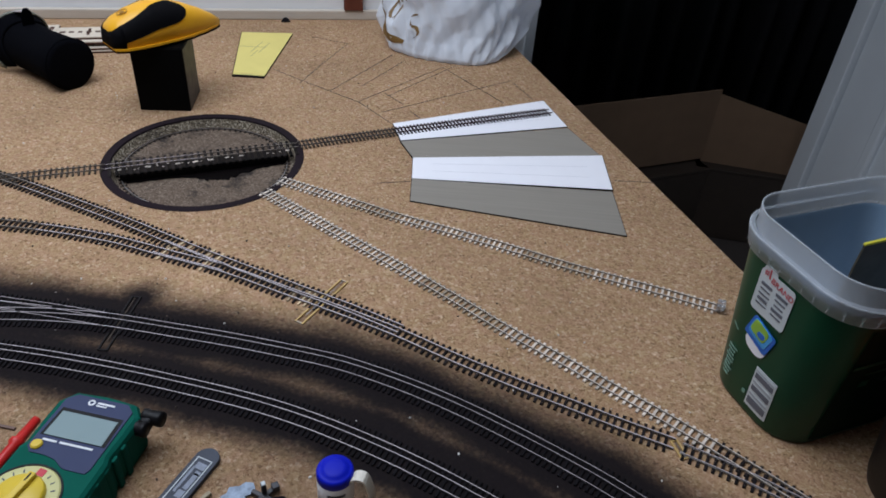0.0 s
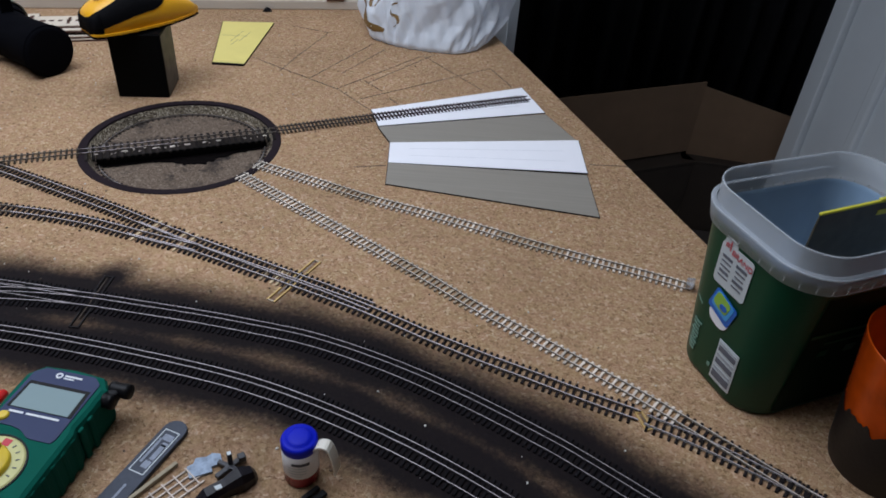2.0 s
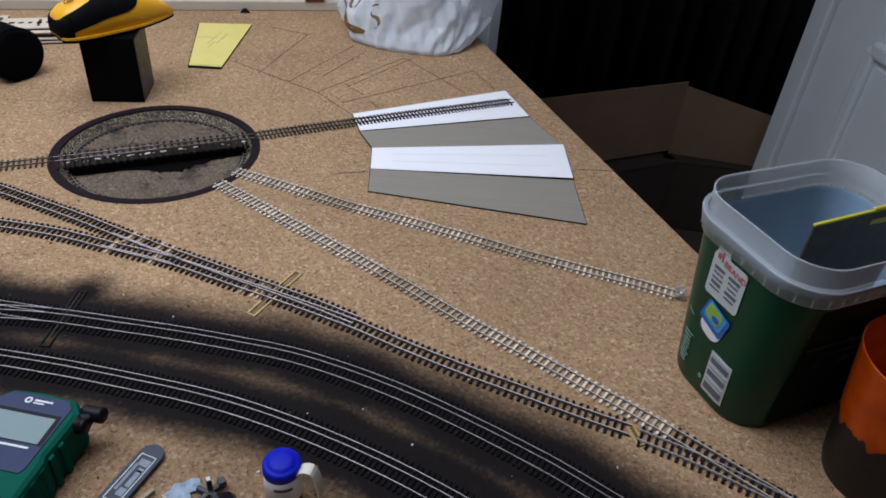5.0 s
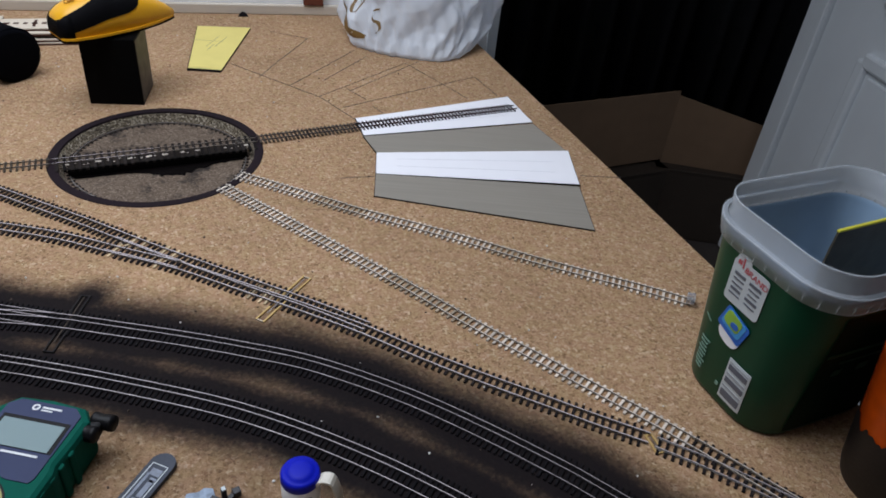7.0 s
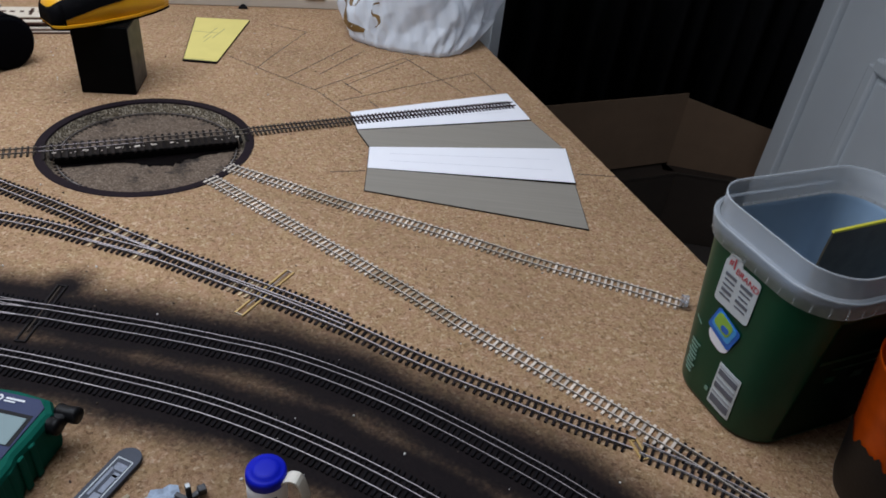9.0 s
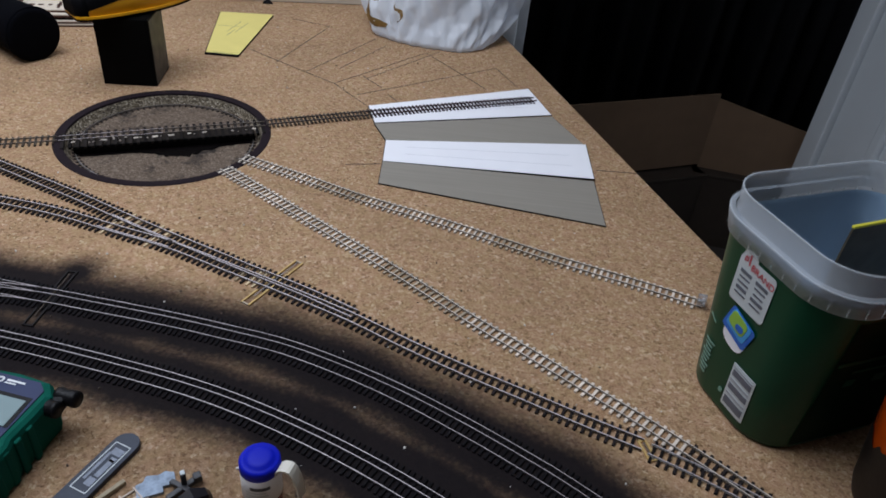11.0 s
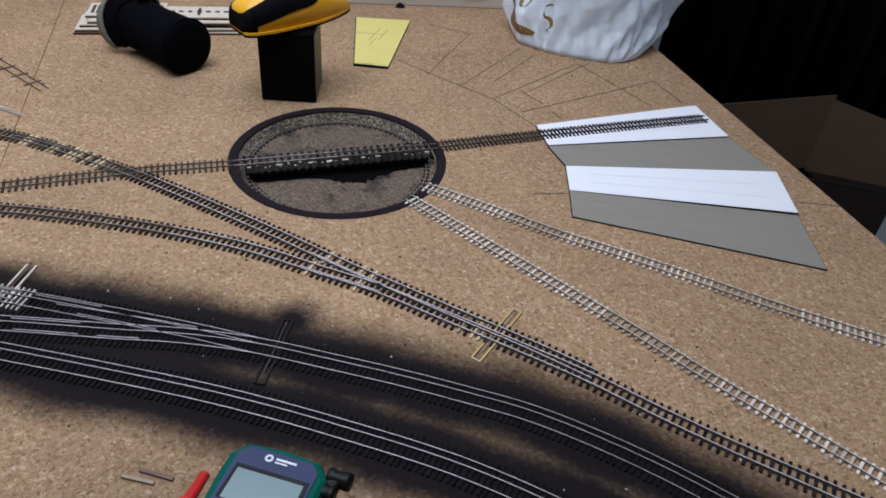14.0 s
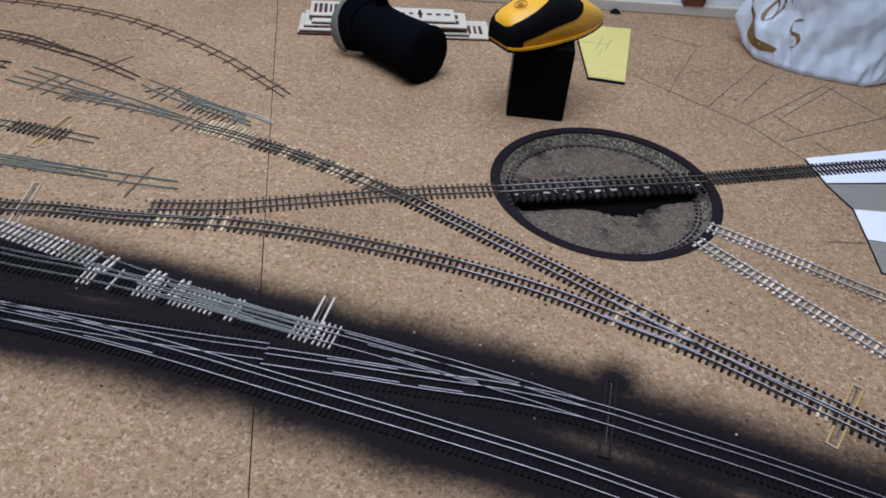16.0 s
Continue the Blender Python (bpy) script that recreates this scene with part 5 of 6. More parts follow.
def tub():
    ex = Vector((math.cos(radians(TUB_A)), math.sin(radians(TUB_A))))
    ey = Vector((-ex.y, ex.x))
    c = TUB_F + ex * TUB_W / 2 + ey * TUB_D / 2
    base = thing("plastic_tub", "dark green plastic tub with a frosted rim, open", "tub", pose(c.x, c.y, 0, 0, 0, TUB_A))
    grow = 0.0125

    rad0 = 0.036

    def ring(z, extra, rad=rad0):
        t = z / TUB_H
        return [(x, y, z) for x, y in round_rect(TUB_W + 2 * grow * t + 2 * extra, TUB_D + 2 * grow * t + 2 * extra, rad + extra, 8)]

    part("body", loft_bm([ring(0.0, -0.004), ring(0.002, -0.001), ring(0.006, 0), ring(0.05, 0), ring(0.10, 0), ring(TUB_H, 0)], False), TUB_GREEN, base, "green body tapering to its foot", True)
    part("lining", loft_bm([ring(0.003, -0.006), ring(0.004, -0.003), ring(TUB_H - 0.001, -0.003), ring(TUB_H + 0.003, -0.0012)], False), TUB_INSIDE, base, "bluish inside", True)
    part("bottom", prism_bm([(x, y) for x, y, z in ring(0.002, -0.004)], 0.0015, 0.004), TUB_INSIDE, base)
    part("rim", loft_bm([ring(0.158, 0.0008), ring(0.1595, 0.0034), ring(0.176, 0.0056), ring(0.178, 0.0050), ring(0.1785, 0.001)], False), CLEAR_RIM, base, "frosted flange", True)
    part("collar", loft_bm([ring(0.1780, 0.0004), ring(0.180, -0.0006), ring(0.1950, -0.0006), ring(0.1965, -0.0012), ring(0.1950, -0.0026), ring(0.180, -0.0028), ring(0.173, -0.0028)], False), CLEAR_COLLAR, base, "frosted upright collar", True)
    for z, e0, e1 in ((0.1962, -0.0006, -0.0018), (0.1776, 0.0057, 0.0045)):
        part("lip", loft_bm([ring(z, e1), ring(z - 0.0005, e0), ring(z + 0.0005, e0), ring(z + 0.0006, e1)], False), CLEAR_LIP, base, "bright frosted edge", True)
    rib = mesh_of(box_bm(0.0007, 0.0010, 0.008, (0, 0, 0), 0.0002, seg=1), "rib", CLEAR_LIP)
    rr = ring(0.1655, 0.0041)
    pts = [Vector(p) for p in rr] + [Vector(rr[0])]
    lens = [0.0]
    for a, b in zip(pts, pts[1:]):
        lens.append(lens[-1] + (b - a).length)
    for i in range(46):
        s = lens[-1] * i / 46
        k = max(j for j in range(len(lens)) if lens[j] <= s)
        p = pts[k].lerp(pts[min(k + 1, len(pts) - 1)], (s - lens[k]) / max(1e-6, lens[min(k + 1, len(lens) - 1)] - lens[k]))
        ob = new("rib", rib)
        ob.parent = base
        ob.matrix_basis = pose(p.x, p.y, p.z, 0, 0, math.degrees(math.atan2(p.y, p.x)))
    # the labelled flank: x runs from its rear edge to its front edge, y up the slope
    tilt = math.degrees(math.atan2(grow, TUB_H))
    face = pose(-TUB_W / 2 - 0.0004, -TUB_D / 2, 0, 0, 0, 0) @ Matrix.Rotation(radians(-90), 4, "Z") @ Matrix.Rotation(radians(90 + tilt), 4, "X")

    def on_face(u, v, lift=0.0003):
        return face @ Matrix.Translation((-u - 0.001, v + 0.005, lift))

    def conform(p, lift):
        """Bend a point of the labels onto the rounded flank."""
        t = p.z / TUB_H
        half_w, half_d = TUB_W / 2 + grow * t, TUB_D / 2 + grow * t
        over = min(max(0.0, abs(p.y) - (half_d - rad0)), rad0 * 0.98)
        return Vector((-(half_w - rad0) - math.sqrt(rad0 ** 2 - over ** 2) - lift - 0.0004, p.y, p.z))

    def plate(name, u, v, w, h, mat, label="", lift=0.0003, rot=0, r=0.0):
        bm = prism_bm(round_rect(w, h, r, 4) if r else [(-w / 2, -h / 2), (w / 2, -h / 2), (w / 2, h / 2), (-w / 2, h / 2)], 0, 0.0004)
        for k in range(-3, 4):
            bmesh.ops.bisect_plane(bm, geom=bm.verts[:] + bm.edges[:] + bm.faces[:], plane_co=(k * w / 8, 0, 0), plane_no=(1, 0, 0))
        m = on_face(u, v, lift) @ Matrix.Rotation(radians(rot), 4, "Z")
        for vert in bm.verts:
            vert.co = conform(m @ vert.co, lift + vert.co.z)
        return part(name, bm, mat, base, label)

    plate("sticker", 0.060, 0.1275, 0.040, 0.044, LABEL_GREY, "pale sticker with red and grey print", r=0.004)
    for text, size, u, v, turn in (("#", 0.0085, 0.0735, 0.1475, 4), ("1", 0.0140, 0.0695, 0.1475, 4), ("BRAND", 0.0080, 0.0535, 0.1425, -6)):
        letters = words(text, size, LABEL_RED, "lettering", base, Matrix.Identity(4), "red lettering")
        m = on_face(u, v, 0.0008) @ Matrix.Rotation(radians(turn), 4, "Z")
        for vert in letters.data.vertices:
            vert.co = conform(m @ vert.co, 0.0010 + vert.co.z)
    for k in range(5):
        for du, w in ((0.0095, 0.0125 - 0.001 * (k % 2)), (-0.0085, 0.0135 - 0.0015 * (k % 3))):
            plate("print_bar", 0.060 + du, 0.1355 - 0.0052 * k, w, 0.0030 if k in (0, 3) else 0.0015, STRIPE, lift=0.0008)
    plate("sticker", 0.0700, 0.1490, 0.016, 0.012, LABEL_GREY, "pale tab of the sticker", r=0.005, lift=0.0002)
    plate("pod_picture", 0.059, 0.08, 0.026, 0.032, CARD_WHITE, "picture of a white, blue and green tablet", rot=-14, r=0.010)
    plate("pod_picture", 0.059, 0.087, 0.030, 0.025, POD_BLUE, "blue top", lift=0.0008, rot=-16, r=0.003)
    plate("pod_picture", 0.059, 0.089, 0.024, 0.019, POD_PALE, "pale blue rim", lift=0.0012, rot=-16, r=0.003)
    plate("pod_picture", 0.060, 0.091, 0.019, 0.015, POD_GREEN, "green swirl", lift=0.0016, rot=-16, r=0.004)
    plate("pod_picture", 0.057, 0.088, 0.009, 0.006, POD_BLUE, "blue centre", lift=0.0020, r=0.0028)
    plate("sticker", 0.038, 0.032, 0.026, 0.048, LABEL_GREY, "pale striped sticker")
    for k, (v, h) in enumerate(((0.0545, 0.0012), (0.049, 0.006), (0.041, 0.0026), (0.034, 0.006), (0.026, 0.0022), (0.018, 0.008))):
        plate("print_bar", 0.038, v - 0.002, 0.022, h, STRIPE if k % 2 else LABEL_MID, lift=0.0008)
    for k in range(9):
        plate("print_bar", 0.083 + 0.001 * (k % 2), 0.050 - 0.0042 * k, 0.013 - 0.002 * (k % 3), 0.0018, LABEL_GREEN)
    plate("print_bar", 0.088, 0.073, 0.010, 0.0014, LABEL_GREEN, rot=-20)
    plate("print_bar", 0.056, 0.018, 0.004, 0.005, LABEL_GREEN, r=0.0015)
    # the front label, with the shaded side's darkness put into its colour
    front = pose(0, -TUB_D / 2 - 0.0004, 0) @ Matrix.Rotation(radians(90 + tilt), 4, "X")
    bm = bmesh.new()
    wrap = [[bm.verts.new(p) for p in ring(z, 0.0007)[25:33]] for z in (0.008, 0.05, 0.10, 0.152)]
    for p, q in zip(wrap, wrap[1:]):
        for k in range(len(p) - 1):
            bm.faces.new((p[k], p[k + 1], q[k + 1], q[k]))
    part("shaded_front_label", bm, TUB_SHADED_PRINT, base, "dark green front print, darkened for its shaded side, wrapping the corner", True)
    for x, y, w, h, mat in ((-0.02, 0.11, 0.07, 0.004, LABEL_GREEN), (-0.01, 0.098, 0.05, 0.003, LABEL_GREEN), (0.0, 0.085, 0.012, 0.009, LABEL_RED), (-0.03, 0.085, 0.010, 0.008, BRASS)):
        part("print_bar", prism_bm([(-w / 2, -h / 2), (w / 2, -h / 2), (w / 2, h / 2), (-w / 2, h / 2)], 0, 0.0003), TUB_GREEN, base, m=front @ Matrix.Translation((x, y, 0.0014)))
    return base


tub_ob = tub()
YELLOW_EDGE = material("yellow_green_print_edge", (0.62, 0.58, 0.05), 0.5, 0, 0.1, 60)
PACK = material("clear_blister_pack", (0.070, 0.060, 0.040), 0.5, 0, 0.7, 60, alpha=0.93)
pack = thing("blister_pack", "flat plastic pack with a yellow edge standing in the tub", "packaging", tub_ob.matrix_basis @ pose(0.007, -0.022, -0.001, 0, 0, 2))
part("blister", prism_bm(((-0.058, 0.001), (0.060, 0.001), (0.060, 0.2055), (-0.060, 0.2055), (-0.0605, 0.190)), -0.0008, 0.0008), PACK, pack, "grey clear plastic", m=pose(0, 0, 0, 90, 0, 0))
part("header_strip", box_bm(0.1215, 0.0028, 0.0022, (0, 0, 0.2064), 0.0006), YELLOW_EDGE, pack, "yellow top edge")
part("insert", box_bm(0.016, 0.0034, 0.0022, (0.012, 0, 0.2082), 0.0008, seg=1), YELLOW_EDGE, pack, "yellow printed patch")
part("print_patch", box_bm(0.030, 0.0006, 0.005, (0.016, -0.0014, 0.1960), 0.0002, seg=1), YELLOW_EDGE, pack, "yellow printed patch", m=pose(0, 0, 0, 0, 1.5, 0))

# ---- orange bottle ----
ORANGE = material("translucent_orange", (0.64, 0.088, 0.005), 0.25, 0, 0.5, 45, trans=0.3, ior=1.3)
RESIDUE = material("black_residue", (0.010, 0.007, 0.006), 0.5, 0, 0.4, 60, 0.3, 300)
def orange_cup():
    base = thing("orange_cup", "orange translucent cup, its lower half black inside", "cup", pose(0.4275, 0.411, 0))
    r = 0.0425
    prof_out = ((0.0, 0.001), (r * 0.88, 0.001), (r * 0.97, 0.004), (r, 0.012), (r * 1.18, 0.07), (r * 1.38, 0.132), (r * 1.39, 0.1345), (r * 1.35, 0.133), (r * 1.14, 0.07), (r * 0.965, 0.012), (0, 0.006))
    part("wall", lathe_bm(prof_out, 64), ORANGE, base, "orange plastic wall", True)
    n = 128
    secs = []
    for k in range(8):
        sec = []
        for i in range(n):
            a = 2 * math.pi * i / n
            top = 0.066 + 0.016 * noise.noise((math.cos(a) * 1.5, math.sin(a) * 1.5, 3)) + 0.009 * noise.noise((math.cos(a) * 5, math.sin(a) * 5, 1)) + 0.004 * noise.noise((math.cos(a) * 14, math.sin(a) * 14, 4))
            z = 0.0003 + top * k / 7
            rr = float(np.interp(z, (0, 0.004, 0.012, 0.07), (r * 0.93, r * 0.985, r * 1.006, r * 1.19))) + 0.0008
            sec.append((rr * math.cos(a), rr * math.sin(a), z))
        secs.append(sec)
    part("coating", loft_bm(secs, False), RESIDUE, base, "black uneven coating", True)
    part("contents", lathe_bm(((0, 0.050), (r * 0.8, 0.051), (r * 1.05, 0.054)), 40), RESIDUE, base, "dark contents", True)
    return base


orange_cup()

# ---- multimeter ----
HOLSTER = material("green_rubber_holster", (0.001, 0.088, 0.062), 0.75, 0, 0.1, 60, 0.15, 700, spec=0.12)
FACE = material("slate_blue_face", (0.042, 0.053, 0.112), 0.6, 0, 0.08, 60, spec=0.2)
LCD = material("grey_green_lcd", (0.19, 0.27, 0.28), 0.22, 0, 0.05, 20)
METER_YELLOW = material("yellow_dial_plastic", (0.66, 0.47, 0.035), 0.4, 0, 0.05, 40)
DIAL_PALE = material("pale_yellow_dial_ring", (0.52, 0.50, 0.22), 0.45, 0, 0.06, 60)
PRINT_WHITE = material("white_print", (0.70, 0.72, 0.74), 0.5)


def multimeter():
    base = thing("multimeter", "green digital multimeter with a yellow dial, lying face up", "multimeter", pose(-0.2735, 0.3225, 0, 0, 0, -8))
    w, n, h = 0.0755, 0.147, 0.039

    def outline(k, taper=0.0):
        x, y, c, top = w / 2 + k, n / 2 + k, 0.013, n / 2 + k + 0.006
        return [(x, -y + c), (x, 0.018), (x - 0.0022 - taper, 0.024), (x - 0.001, 0.045), (x - 0.001, top - c), (x - c * 0.8, top - 0.002), (0, top), (-x + c * 0.8, top - 0.002), (-x + 0.001, top - c), (-x + 0.001, 0.045), (-x + 0.0022, 0.024), (-x, 0.018), (-x, -y + c), (-x + c, -y), (x - c, -y)]

    secs = [[(a, b, z) for a, b in outline(k)] for k, z in ((-0.003, 0.0), (-0.001, 0.002), (0.0, 0.008), (0.0, h - 0.006), (-0.0012, h - 0.002), (-0.004, h))]
    part("holster", loft_bm(secs), HOLSTER, base, "green rubber holster")
    for k in range(9):
        part("rib", box_bm(0.0030, 0.0060, h * 0.86, (0, 0, 0), 0.0013), HOLSTER, base, "moulded rib on the flank", m=pose(w / 2 - 0.0010, -0.056 + 0.0118 * k, h * 0.46))
    z = h + 0.0002
    face = [(0.0285, 0.010), (0.0290, 0.067), (0.0215, 0.0735), (-0.0225, 0.0735), (-0.0300, 0.067), (-0.0300, 0.018), (-0.025, 0.0135), (-0.012, 0.0135), (-0.002, 0.0115), (0.006, 0.0065), (0.010, 0.0055), (0.0265, 0.0055)]
    part("face_plate", prism_bm(face, z - 0.001, z + 0.0006, 0.0002), FACE, base, "slate-blue face plate")
    part("bezel", prism_bm([(-0.0275, 0.030), (0.0275, 0.030), (0.0265, 0.058), (-0.0265, 0.058)], z + 0.0006, z + 0.0010), BLACK_PLASTIC, base, "black display bezel")
    part("display", prism_bm([(-0.0245, 0.0305), (0.0245, 0.0305), (0.024, 0.0545), (-0.024, 0.0545)], z + 0.0010, z + 0.0014), LCD, base, "blank grey-green display")
    part("print_bar", box_bm(0.015, 0.0017, 0.0003, (0.005, 0.0686, z + 0.0009)), PRINT_WHITE, base)
    part("emblem", lathe_bm(((0.0015, 0), (0.0015, 0.0003), (0.0030, 0.0003), (0.0030, 0)), 18, True), PRINT_WHITE, base, "white ring emblem", m=pose(-0.0075, 0.0678, z + 0.0007))
    part("print_bar", box_bm(0.009, 0.0013, 0.0003, (0.002, 0.0660, z + 0.0009)), PRINT_WHITE, base)
    for x, wd in ((-0.0165, 0.012), (0.006, 0.028)):
        part("print_bar", box_bm(wd, 0.0018, 0.0003, (x, 0.0262, z + 0.0009)), PRINT_WHITE, base)
    part("button", lathe_bm(((0, 0.0024), (0.0036, 0.0022), (0.0046, 0.001), (0.0046, 0)), 22), METER_YELLOW, base, "yellow button", m=pose(-0.0235, 0.0205, z + 0.0004))
    dial = part("dial", lathe_bm(((0, 0.0012), (0.0265, 0.0012), (0.0275, 0.0004), (0.0278, 0)), 56), DIAL_PALE, base, "pale yellow dial ring", m=pose(-0.006, -0.0235, z - 0.0002))
    part("dial_edge", lathe_bm(((0.0278, 0), (0.0278, 0.0008), (0.0292, 0.0008), (0.0292, 0)), 56, True), BLACK_PLASTIC, base, "dark ring round the dial", m=pose(-0.006, -0.0235, z - 0.0002))
    part("knob", lathe_bm(((0, 0.006), (0.0165, 0.0058), (0.0178, 0.0045), (0.0182, 0.0012)), 48), METER_YELLOW, dial, "yellow knob", True)
    part("pointer", box_bm(0.006, 0.034, 0.0045, (0, 0, 0.0075), 0.0012), METER_YELLOW, dial, "raised yellow grip", m=pose(0, 0, 0, 0, 0, -6))
    part("pointer_mark", box_bm(0.0012, 0.007, 0.0003, (0, 0.012, 0.0099)), BLACK_PLASTIC, dial, m=pose(0, 0, 0, 0, 0, -6))
    part("red_mark", box_bm(0.0065, 0.0060, 0.0003, (0, 0.0222, 0.0014)), LABEL_RED, dial, "red print", m=pose(0, 0, 0, 0, 0, -6))
    for i in range(20):
        a = 360 * i / 20 + 9
        if 75 < a < 100:
            continue
        part("print_bar", box_bm(0.003, 0.0010, 0.0002, (0.0225, 0, 0.0014)), PRINT_DARK, dial, m=pose(0, 0, 0, 0, 0, a))
    for y, l in ((0.073, 0.017), (0.060, 0.010)):
        bm = lathe_bm(((0, 0), (0.0062, 0), (0.0066, 0.002), (0.0058, 0.006), (0.0066, l - 0.003), (0.0062, l), (0, l)), 20)
        bm.transform(Matrix.Rotation(radians(90), 4, "Y"))
        part("probe_clip", bm, BLACK_PLASTIC, base, "black probe plug at the flank", True, m=pose(w / 2 - 0.004, y, 0.031))
    part("probe_clip", box_bm(0.010, 0.012, 0.010, (0, 0, 0), 0.002), BLACK_PLASTIC, base, "black probe plug at the flank", m=pose(w / 2 + 0.001, 0.067, 0.030))
    bm = lathe_bm(((0, 0), (0.004, 0), (0.0044, 0.01), (0.0044, 0.06), (0.0062, 0.062), (0.0062, 0.065), (0.0042, 0.067), (0.0036, 0.088), (0, 0.089)), 20)
    bm.transform(Matrix.Rotation(radians(-90), 4, "X"))
    part("red_probe", bm, RED_PLASTIC, base, "red test probe clipped along the flank", True, m=pose(-0.0470, -0.0390, 0.0290))
    return base


PRINT_DARK = material("dark_print", (0.05, 0.06, 0.08), 0.5)
multimeter()
for x, y, a, n, mat, lab in ((-0.3580, 0.3885, -6.7, 0.027, COPPER, "short brown offcut of rod"), (-0.3690, 0.3822, -4, 0.025, TIE_PALE, "short pale offcut of strip")):
    t = thing("offcut", lab, "offcut", pose(x, y, 0, 0, 0, a))
    part("rod", box_bm(n, 0.0028, 0.0022, (0, 0, 0.0011), 0.0005), mat, t)

# ---- sanding stick, jar and parts ----
FADED = material("faded_print", (0.22, 0.25, 0.31), 0.6, 0, 0.4, 300)
SLATE = material("slate_grey_abrasive", (0.054, 0.063, 0.086), 0.7, 0, 0.2, 300, 0.3, 1500, 0.35, 40)
stick = thing("sanding_stick", "slate-grey rounded sanding stick with a printed panel", "sanding stick", pose(-0.1725, 0.3840, 0, 0, 0, 251))
outline = [(0.0104 - 0.0104 * math.cos(a), 0.0104 * math.sin(a)) for a in [math.pi * k / 14 - math.pi / 2 for k in range(15)]]
part("body", prism_bm(outline + [(0.165, 0.0104), (0.165, -0.0104)], 0, 0.0045, 0.0006), SLATE, stick)
for x, y, sx, sy in ((0.012, 0, 0.0008, 0.0134), (0.056, 0, 0.0008, 0.0134), (0.034, 0.0067, 0.044, 0.0008), (0.034, -0.0067, 0.044, 0.0008)):
    part("print_bar", box_bm(sx, sy, 0.0002, (x, y, 0.0046)), LABEL_GREY, stick)
for i, (x, y, sx, sy) in enumerate(((0.019, 0.001, 0.006, 0.009), (0.034, 0.0028, 0.016, 0.0042), (0.034, -0.0035, 0.026, 0.0022), (0.047, 0.0022, 0.007, 0.006), (0.026, 0.003, 0.004, 0.005), (0.088, 0.001, 0.040, 0.0020), (0.100, -0.0035, 0.028, 0.0014))):
    part("print_bar", box_bm(sx, sy, 0.0002, (x, y, 0.0046)), FADED, stick)

BLUE_CAP = material("bright_blue_cap", (0.002, 0.010, 0.44), 0.5, 0, 0.05, 40, spec=0.2)
JAR_BODY = material("red_tinted_jar", (0.30, 0.02, 0.03), 0.2, 0, 0.1, 30)
JAR_LABEL = material("white_paper_label", (0.80, 0.80, 0.82), 0.55, 0, 0.05, 60)
IVORY = material("ivory_plastic_strip", (0.66, 0.63, 0.55), 0.4, 0, 0.04, 40)


def jar():
    base = thing("paint_jar", "small jar with blue cap and an ivory strip handle", "jar", pose(-0.0625, 0.346, 0))
    r = 0.0138
    part("glass", lathe_bm(((0, 0.0), (r - 0.002, 0.0), (r, 0.002), (r, 0.039), (r - 0.002, 0.041), (0, 0.041)), 40), JAR_BODY, base, "red-filled clear jar", True)
    part("label", lathe_bm(((r + 0.0002, 0.0125), (r + 0.0004, 0.0127), (r + 0.0004, 0.0385), (r + 0.0002, 0.0387)), 40), JAR_LABEL, base, "white paper label", True)
    for k, (z, a0, a1, hh) in enumerate(((0.0300, 255, 312, 0.0034), (0.0258, 240, 300, 0.0013), (0.0226, 240, 305, 0.0012), (0.0194, 240, 300, 0.0012), (0.0164, 245, 285, 0.0012))):
        bm = bmesh.new()
        lo, hi = [], []
        for i in range(11):
            a = radians(a0 + (a1 - a0) * i / 10)
            for lst, zz in ((lo, z - hh / 2), (hi, z + hh / 2)):
                lst.append(bm.verts.new(((r + 0.0007) * math.cos(a), (r + 0.0007) * math.sin(a), zz)))
        for i in range(10):
            bm.faces.new((lo[i], lo[i + 1], hi[i + 1], hi[i]))
        part("print_bar", bm, PRINT_DARK if k == 0 else LABEL_GREY, base)
    part("cap", lathe_bm(((r - 0.0004, 0.0375), (r + 0.0006, 0.038), (r + 0.0004, 0.0445), (r - 0.0004, 0.0458), (0.0122, 0.0464), (0.0102, 0.0466), (0.0096, 0.0476), (0.006, 0.0482), (0, 0.0484)), 44), BLUE_CAP, base, "bright blue domed cap", True)
    sec = []
    for i in range(15):
        t = i / 14
        a = math.pi * (1 - t) * 0.95
        cx, cz = 0.0215 + 0.0085 * math.cos(a), 0.034 + 0.011 * math.sin(a) if t < 0.55 else 0.034 + 0.011 * math.sin(a)
        if t > 0.6:
            cz -= (t - 0.6) * 0.042
        sec.append([(cx, -0.0048, cz), (cx, 0.0048, cz), (cx + 0.0013 * math.cos(a), 0.0048, cz + 0.0013 * math.sin(a) + 0.0006), (cx + 0.0013 * math.cos(a), -0.0048, cz + 0.0013 * math.sin(a) + 0.0006)])
    part("strip_handle", loft_bm(sec), IVORY, base, "curled ivory plastic strip", m=pose(0, 0, 0, 0, 0, -12))
    return base


jar()
PEWTER = material("blue_grey_metal_plate", (0.27, 0.34, 0.44), 0.5, 0.2, 0.12, 120, 0.2, 500, 0.8, 220)
plate_ob = thing("metal_plate", "small blue-grey notched metal plate lying on cork", "metal plate", pose(-0.1405, 0.3455, 0.0, 0, 0, 28))
part("plate", prism_bm(((-0.014, -0.009), (0.004, -0.009), (0.004, -0.004), (0.013, -0.004), (0.013, 0.006), (0.007, 0.009), (0.002, 0.007), (-0.006, 0.009), (-0.009, 0.004), (-0.014, 0.003)), 0.0, 0.0026, 0.0003), PEWTER, plate_ob)
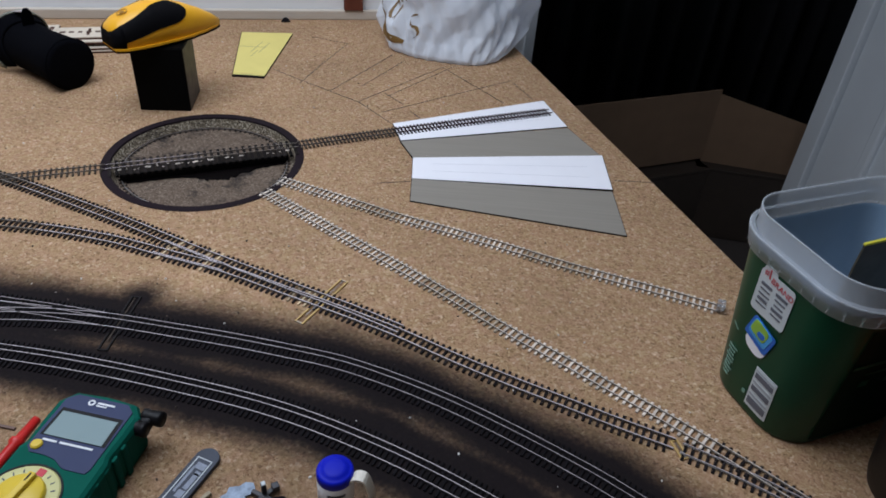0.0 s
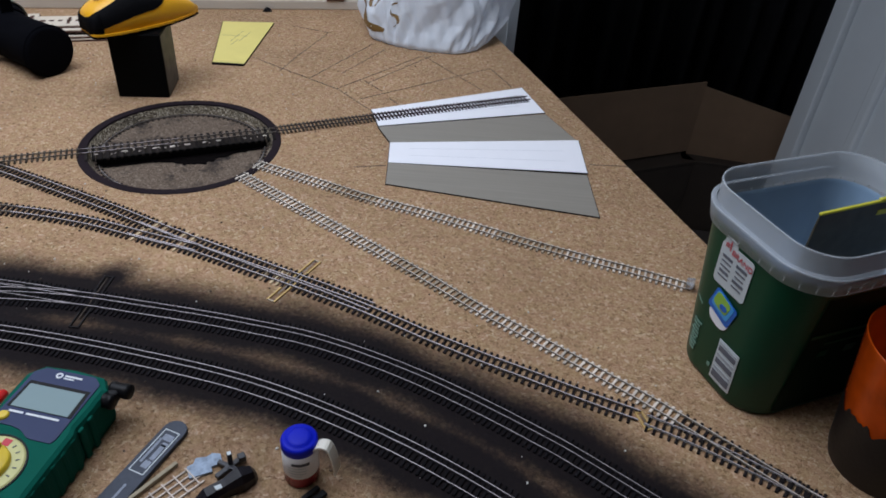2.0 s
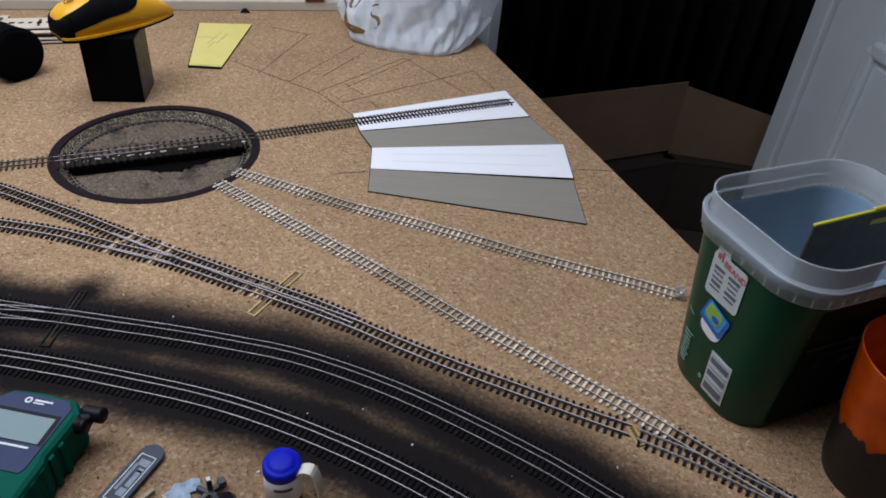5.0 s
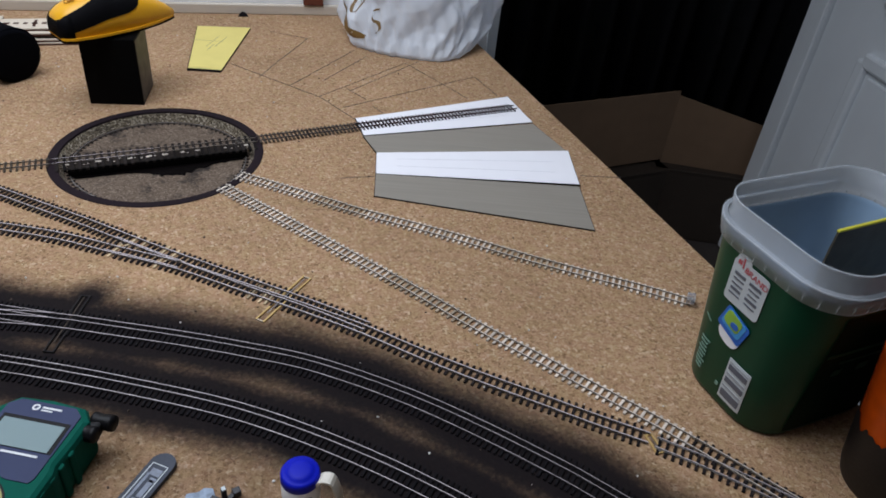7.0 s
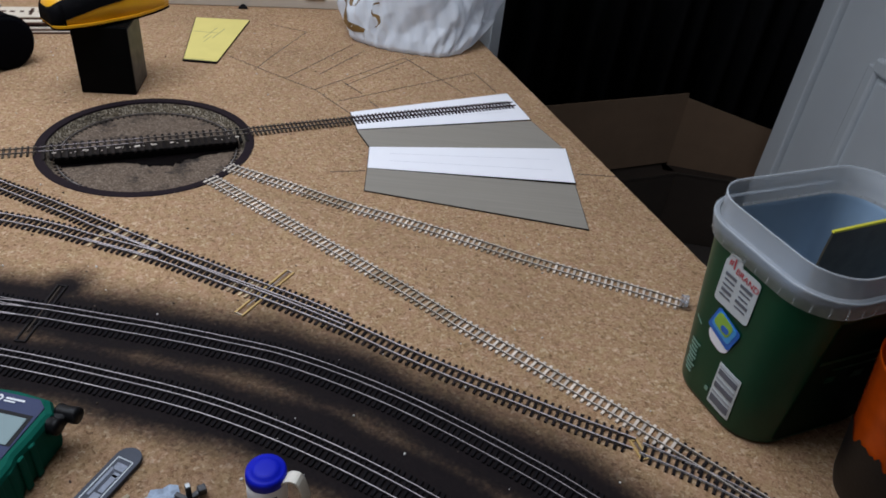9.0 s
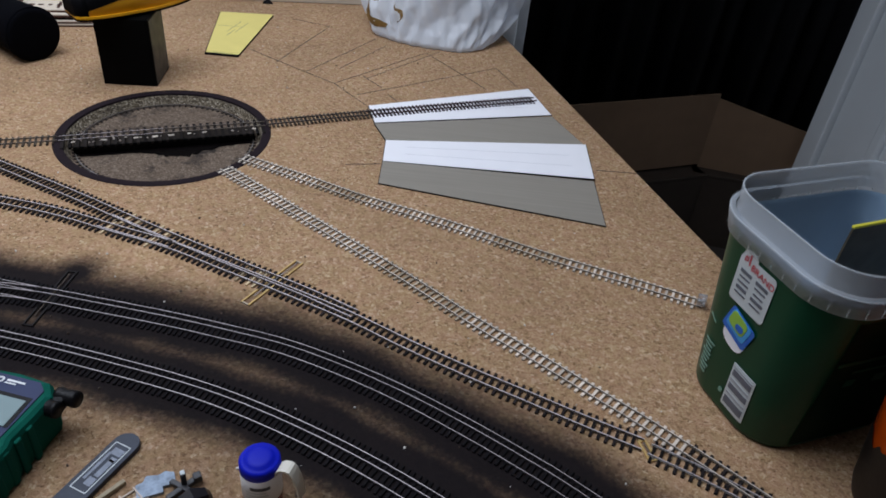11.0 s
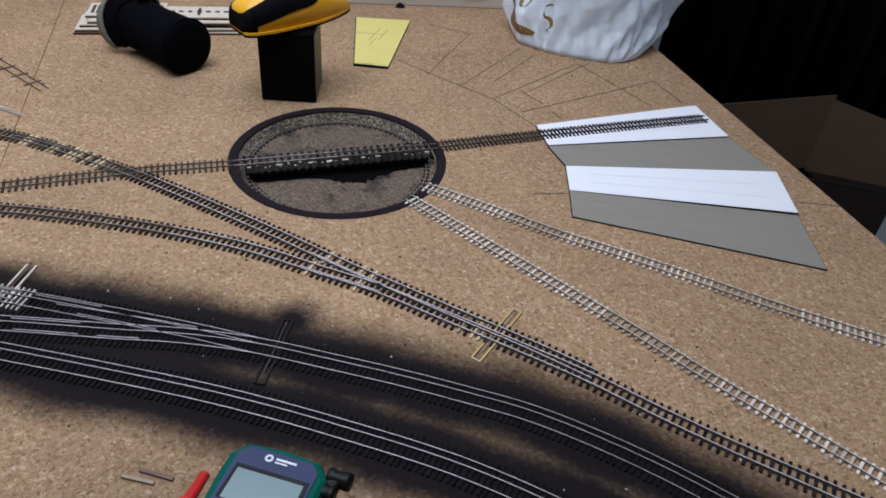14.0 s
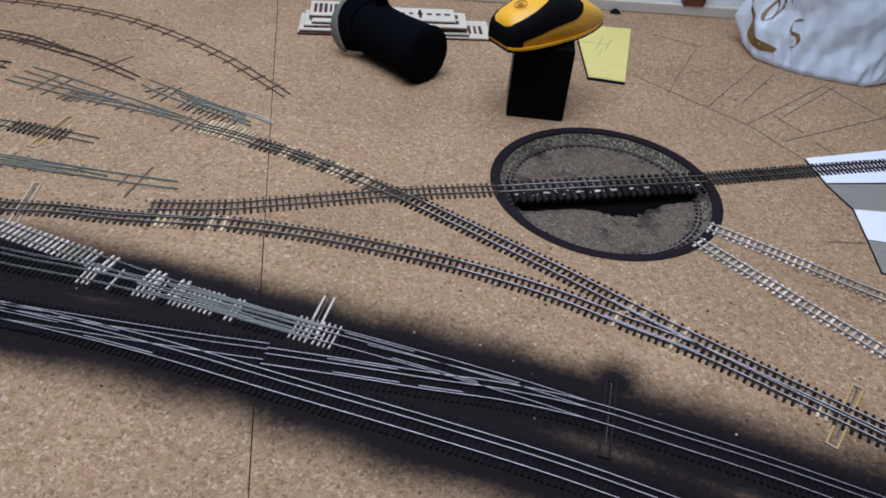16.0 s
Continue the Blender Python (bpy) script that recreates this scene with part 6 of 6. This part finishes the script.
lattice = thing("wood_lattice", "pale stripwood lattice of thin bars lying on cork", "lattice", pose(-0.163, 0.3125, 0, 0, 0, 52))
for k in range(4):
    part("bar", box_bm(0.062, 0.0014, 0.0016, (0, -0.009 + 0.006 * k, 0.0008), 0.0002, seg=1), TIE_WHITE, lattice)
for k in range(6):
    part("cross_bar", box_bm(0.0013, 0.021, 0.0014, (-0.026 + 0.0105 * k, 0, 0.0023), 0.0002, seg=1), TIE_WHITE, lattice)
strip = thing("wood_strip", "short yellowish wooden strip on edge", "wood strip", pose(-0.178, 0.321, 0, 0, 0, 57))
part("strip", box_bm(0.055, 0.0035, 0.004, (0, 0, 0.002), 0.0004, seg=1), TIE_DRAB, strip)
DARK_GREY = material("dark_grey_plastic", (0.035, 0.036, 0.042), 0.4, 0, 0.2, 60)
GLOSS_BLACK = material("glossy_black_plastic", (0.005, 0.004, 0.007), 0.3, 0, 0.2, 60, spec=0.3)
truck = thing("model_bogie", "small dark plastic model bogie, tipped on its side", "model part", pose(-0.120, 0.3435, 0.0, 0, 0, 20))
for x, y, z, sx, sy, sz, rz in ((0, 0, 0.004, 0.026, 0.0045, 0.004, 35), (0, 0, 0.0045, 0.022, 0.004, 0.004, -40), (0.001, 0.003, 0.010, 0.004, 0.0045, 0.014, 10), (0.010, 0.006, 0.006, 0.006, 0.006, 0.006, 15)):
    part("arm", box_bm(sx, sy, sz, (0, 0, 0), 0.0008), DARK_GREY, truck, m=pose(x, y, z, 0, 0, rz))
part("pin", box_bm(0.003, 0.0036, 0.001, (0, 0, 0)), LABEL_GREY, truck, m=pose(0.001, 0.003, 0.0175, 0, 0, 10))
clip = thing("spring_clip", "small black plastic clamp lying on cork", "clamp", pose(-0.117, 0.324, 0, 0, 0, 40))
bm = loft_bm([[(x, 0.5 * w * c, 0.0005 + hh * s) for c, s in ((1, 0), (1, 0.6), (0.6, 1), (-0.6, 1), (-1, 0.6), (-1, 0))] for x, w, hh in ((-0.026, 0.006, 0.006), (-0.016, 0.014, 0.011), (0.0, 0.012, 0.012), (0.012, 0.017, 0.016), (0.022, 0.012, 0.012), (0.025, 0.006, 0.007))])
part("body", bm, GLOSS_BLACK, clip, m=None)
part("glint_plate", box_bm(0.005, 0.004, 0.0008, (0, 0, 0)), LABEL_GREY, clip, "small pale metal tab", m=pose(-0.006, -0.002, 0.0128, 0, 6, 0))
chip = thing("plastic_piece", "small dark plastic piece at the jar's foot", "model part", pose(-0.0475, 0.322, 0, 0, 0, 50))
part("bar", box_bm(0.022, 0.006, 0.004, (0, 0, 0.002), 0.001), BLACK_PLASTIC, chip)
part("bar", box_bm(0.016, 0.0045, 0.004, (0.002, 0.007, 0.002), 0.001), BLACK_PLASTIC, chip)

# ---- buffer stop, wedge and crumbs ----
GLASSY = material("clear_plastic", (0.86, 0.88, 0.92), 0.12, 0, 0.05, 60, trans=0.8, ior=1.45)
stop = thing("buffer_stop", "clear plastic buffer stop at the spur's end", "buffer stop", pose(0.313, 0.6335, 0.004, 0, 0, -18))
part("block", box_bm(0.0045, 0.014, 0.008, (0, 0, 0.004), 0.0015), GLASSY, stop)
part("block", box_bm(0.005, 0.005, 0.007, (-0.004, 0.0045, 0.0035), 0.001), GLASSY, stop)
part("block", box_bm(0.005, 0.005, 0.007, (-0.004, -0.0045, 0.0035), 0.001), GLASSY, stop)
wedge = thing("dark_chip", "tiny dark chip lying against the wall", "chip", pose(-0.366, 1.415, 0, 0, 0, 14))
part("chip", loft_bm([[(-0.010 * k, -0.005 * k, z), (0.010 * k, -0.005 * k, z), (0.008 * k, 0.005 * k, z), (-0.008 * k, 0.005 * k, z)] for k, z in ((1, 0), (0.75, 0.004), (0.25, 0.008))]), BLACK_PAINT, wedge)


def crumbs(seed, count, mat, label):
    """Specks scattered on the board."""
    rng = random.Random(seed)
    bm = bmesh.new()
    for i in range(count):
        x, y = rng.uniform(-1.15, 0.25), rng.uniform(0.28, 1.3)
        if math.hypot(x - TABLE_C[0], y - TABLE_C[1]) < TABLE_R + 0.01 or x > 0.3 - (y - 0.7) * 0.4 - 0.02:
            continue
        s = rng.uniform(0.0004, 0.0012)
        bmesh.ops.create_icosphere(bm, subdivisions=1, radius=s, matrix=pose(x, y, s * 0.6, rng.uniform(0, 90), 0, rng.uniform(0, 360)) @ Matrix.Diagonal((1.4, 1, 0.7, 1)))
    ob = new("crumbs", mesh_of(bm, "crumbs", mat))
    return tagged(ob, label, "debris", kind="stuff")


crumbs(4, 260, material("pale_crumb", (0.62, 0.60, 0.56), 0.6, 0, 0.3, 100), "scattered pale crumbs and specks on the cork")
crumbs(9, 320, material("dark_crumb", (0.06, 0.04, 0.03), 0.8, 0, 0.3, 100), "scattered dark specks on the cork")
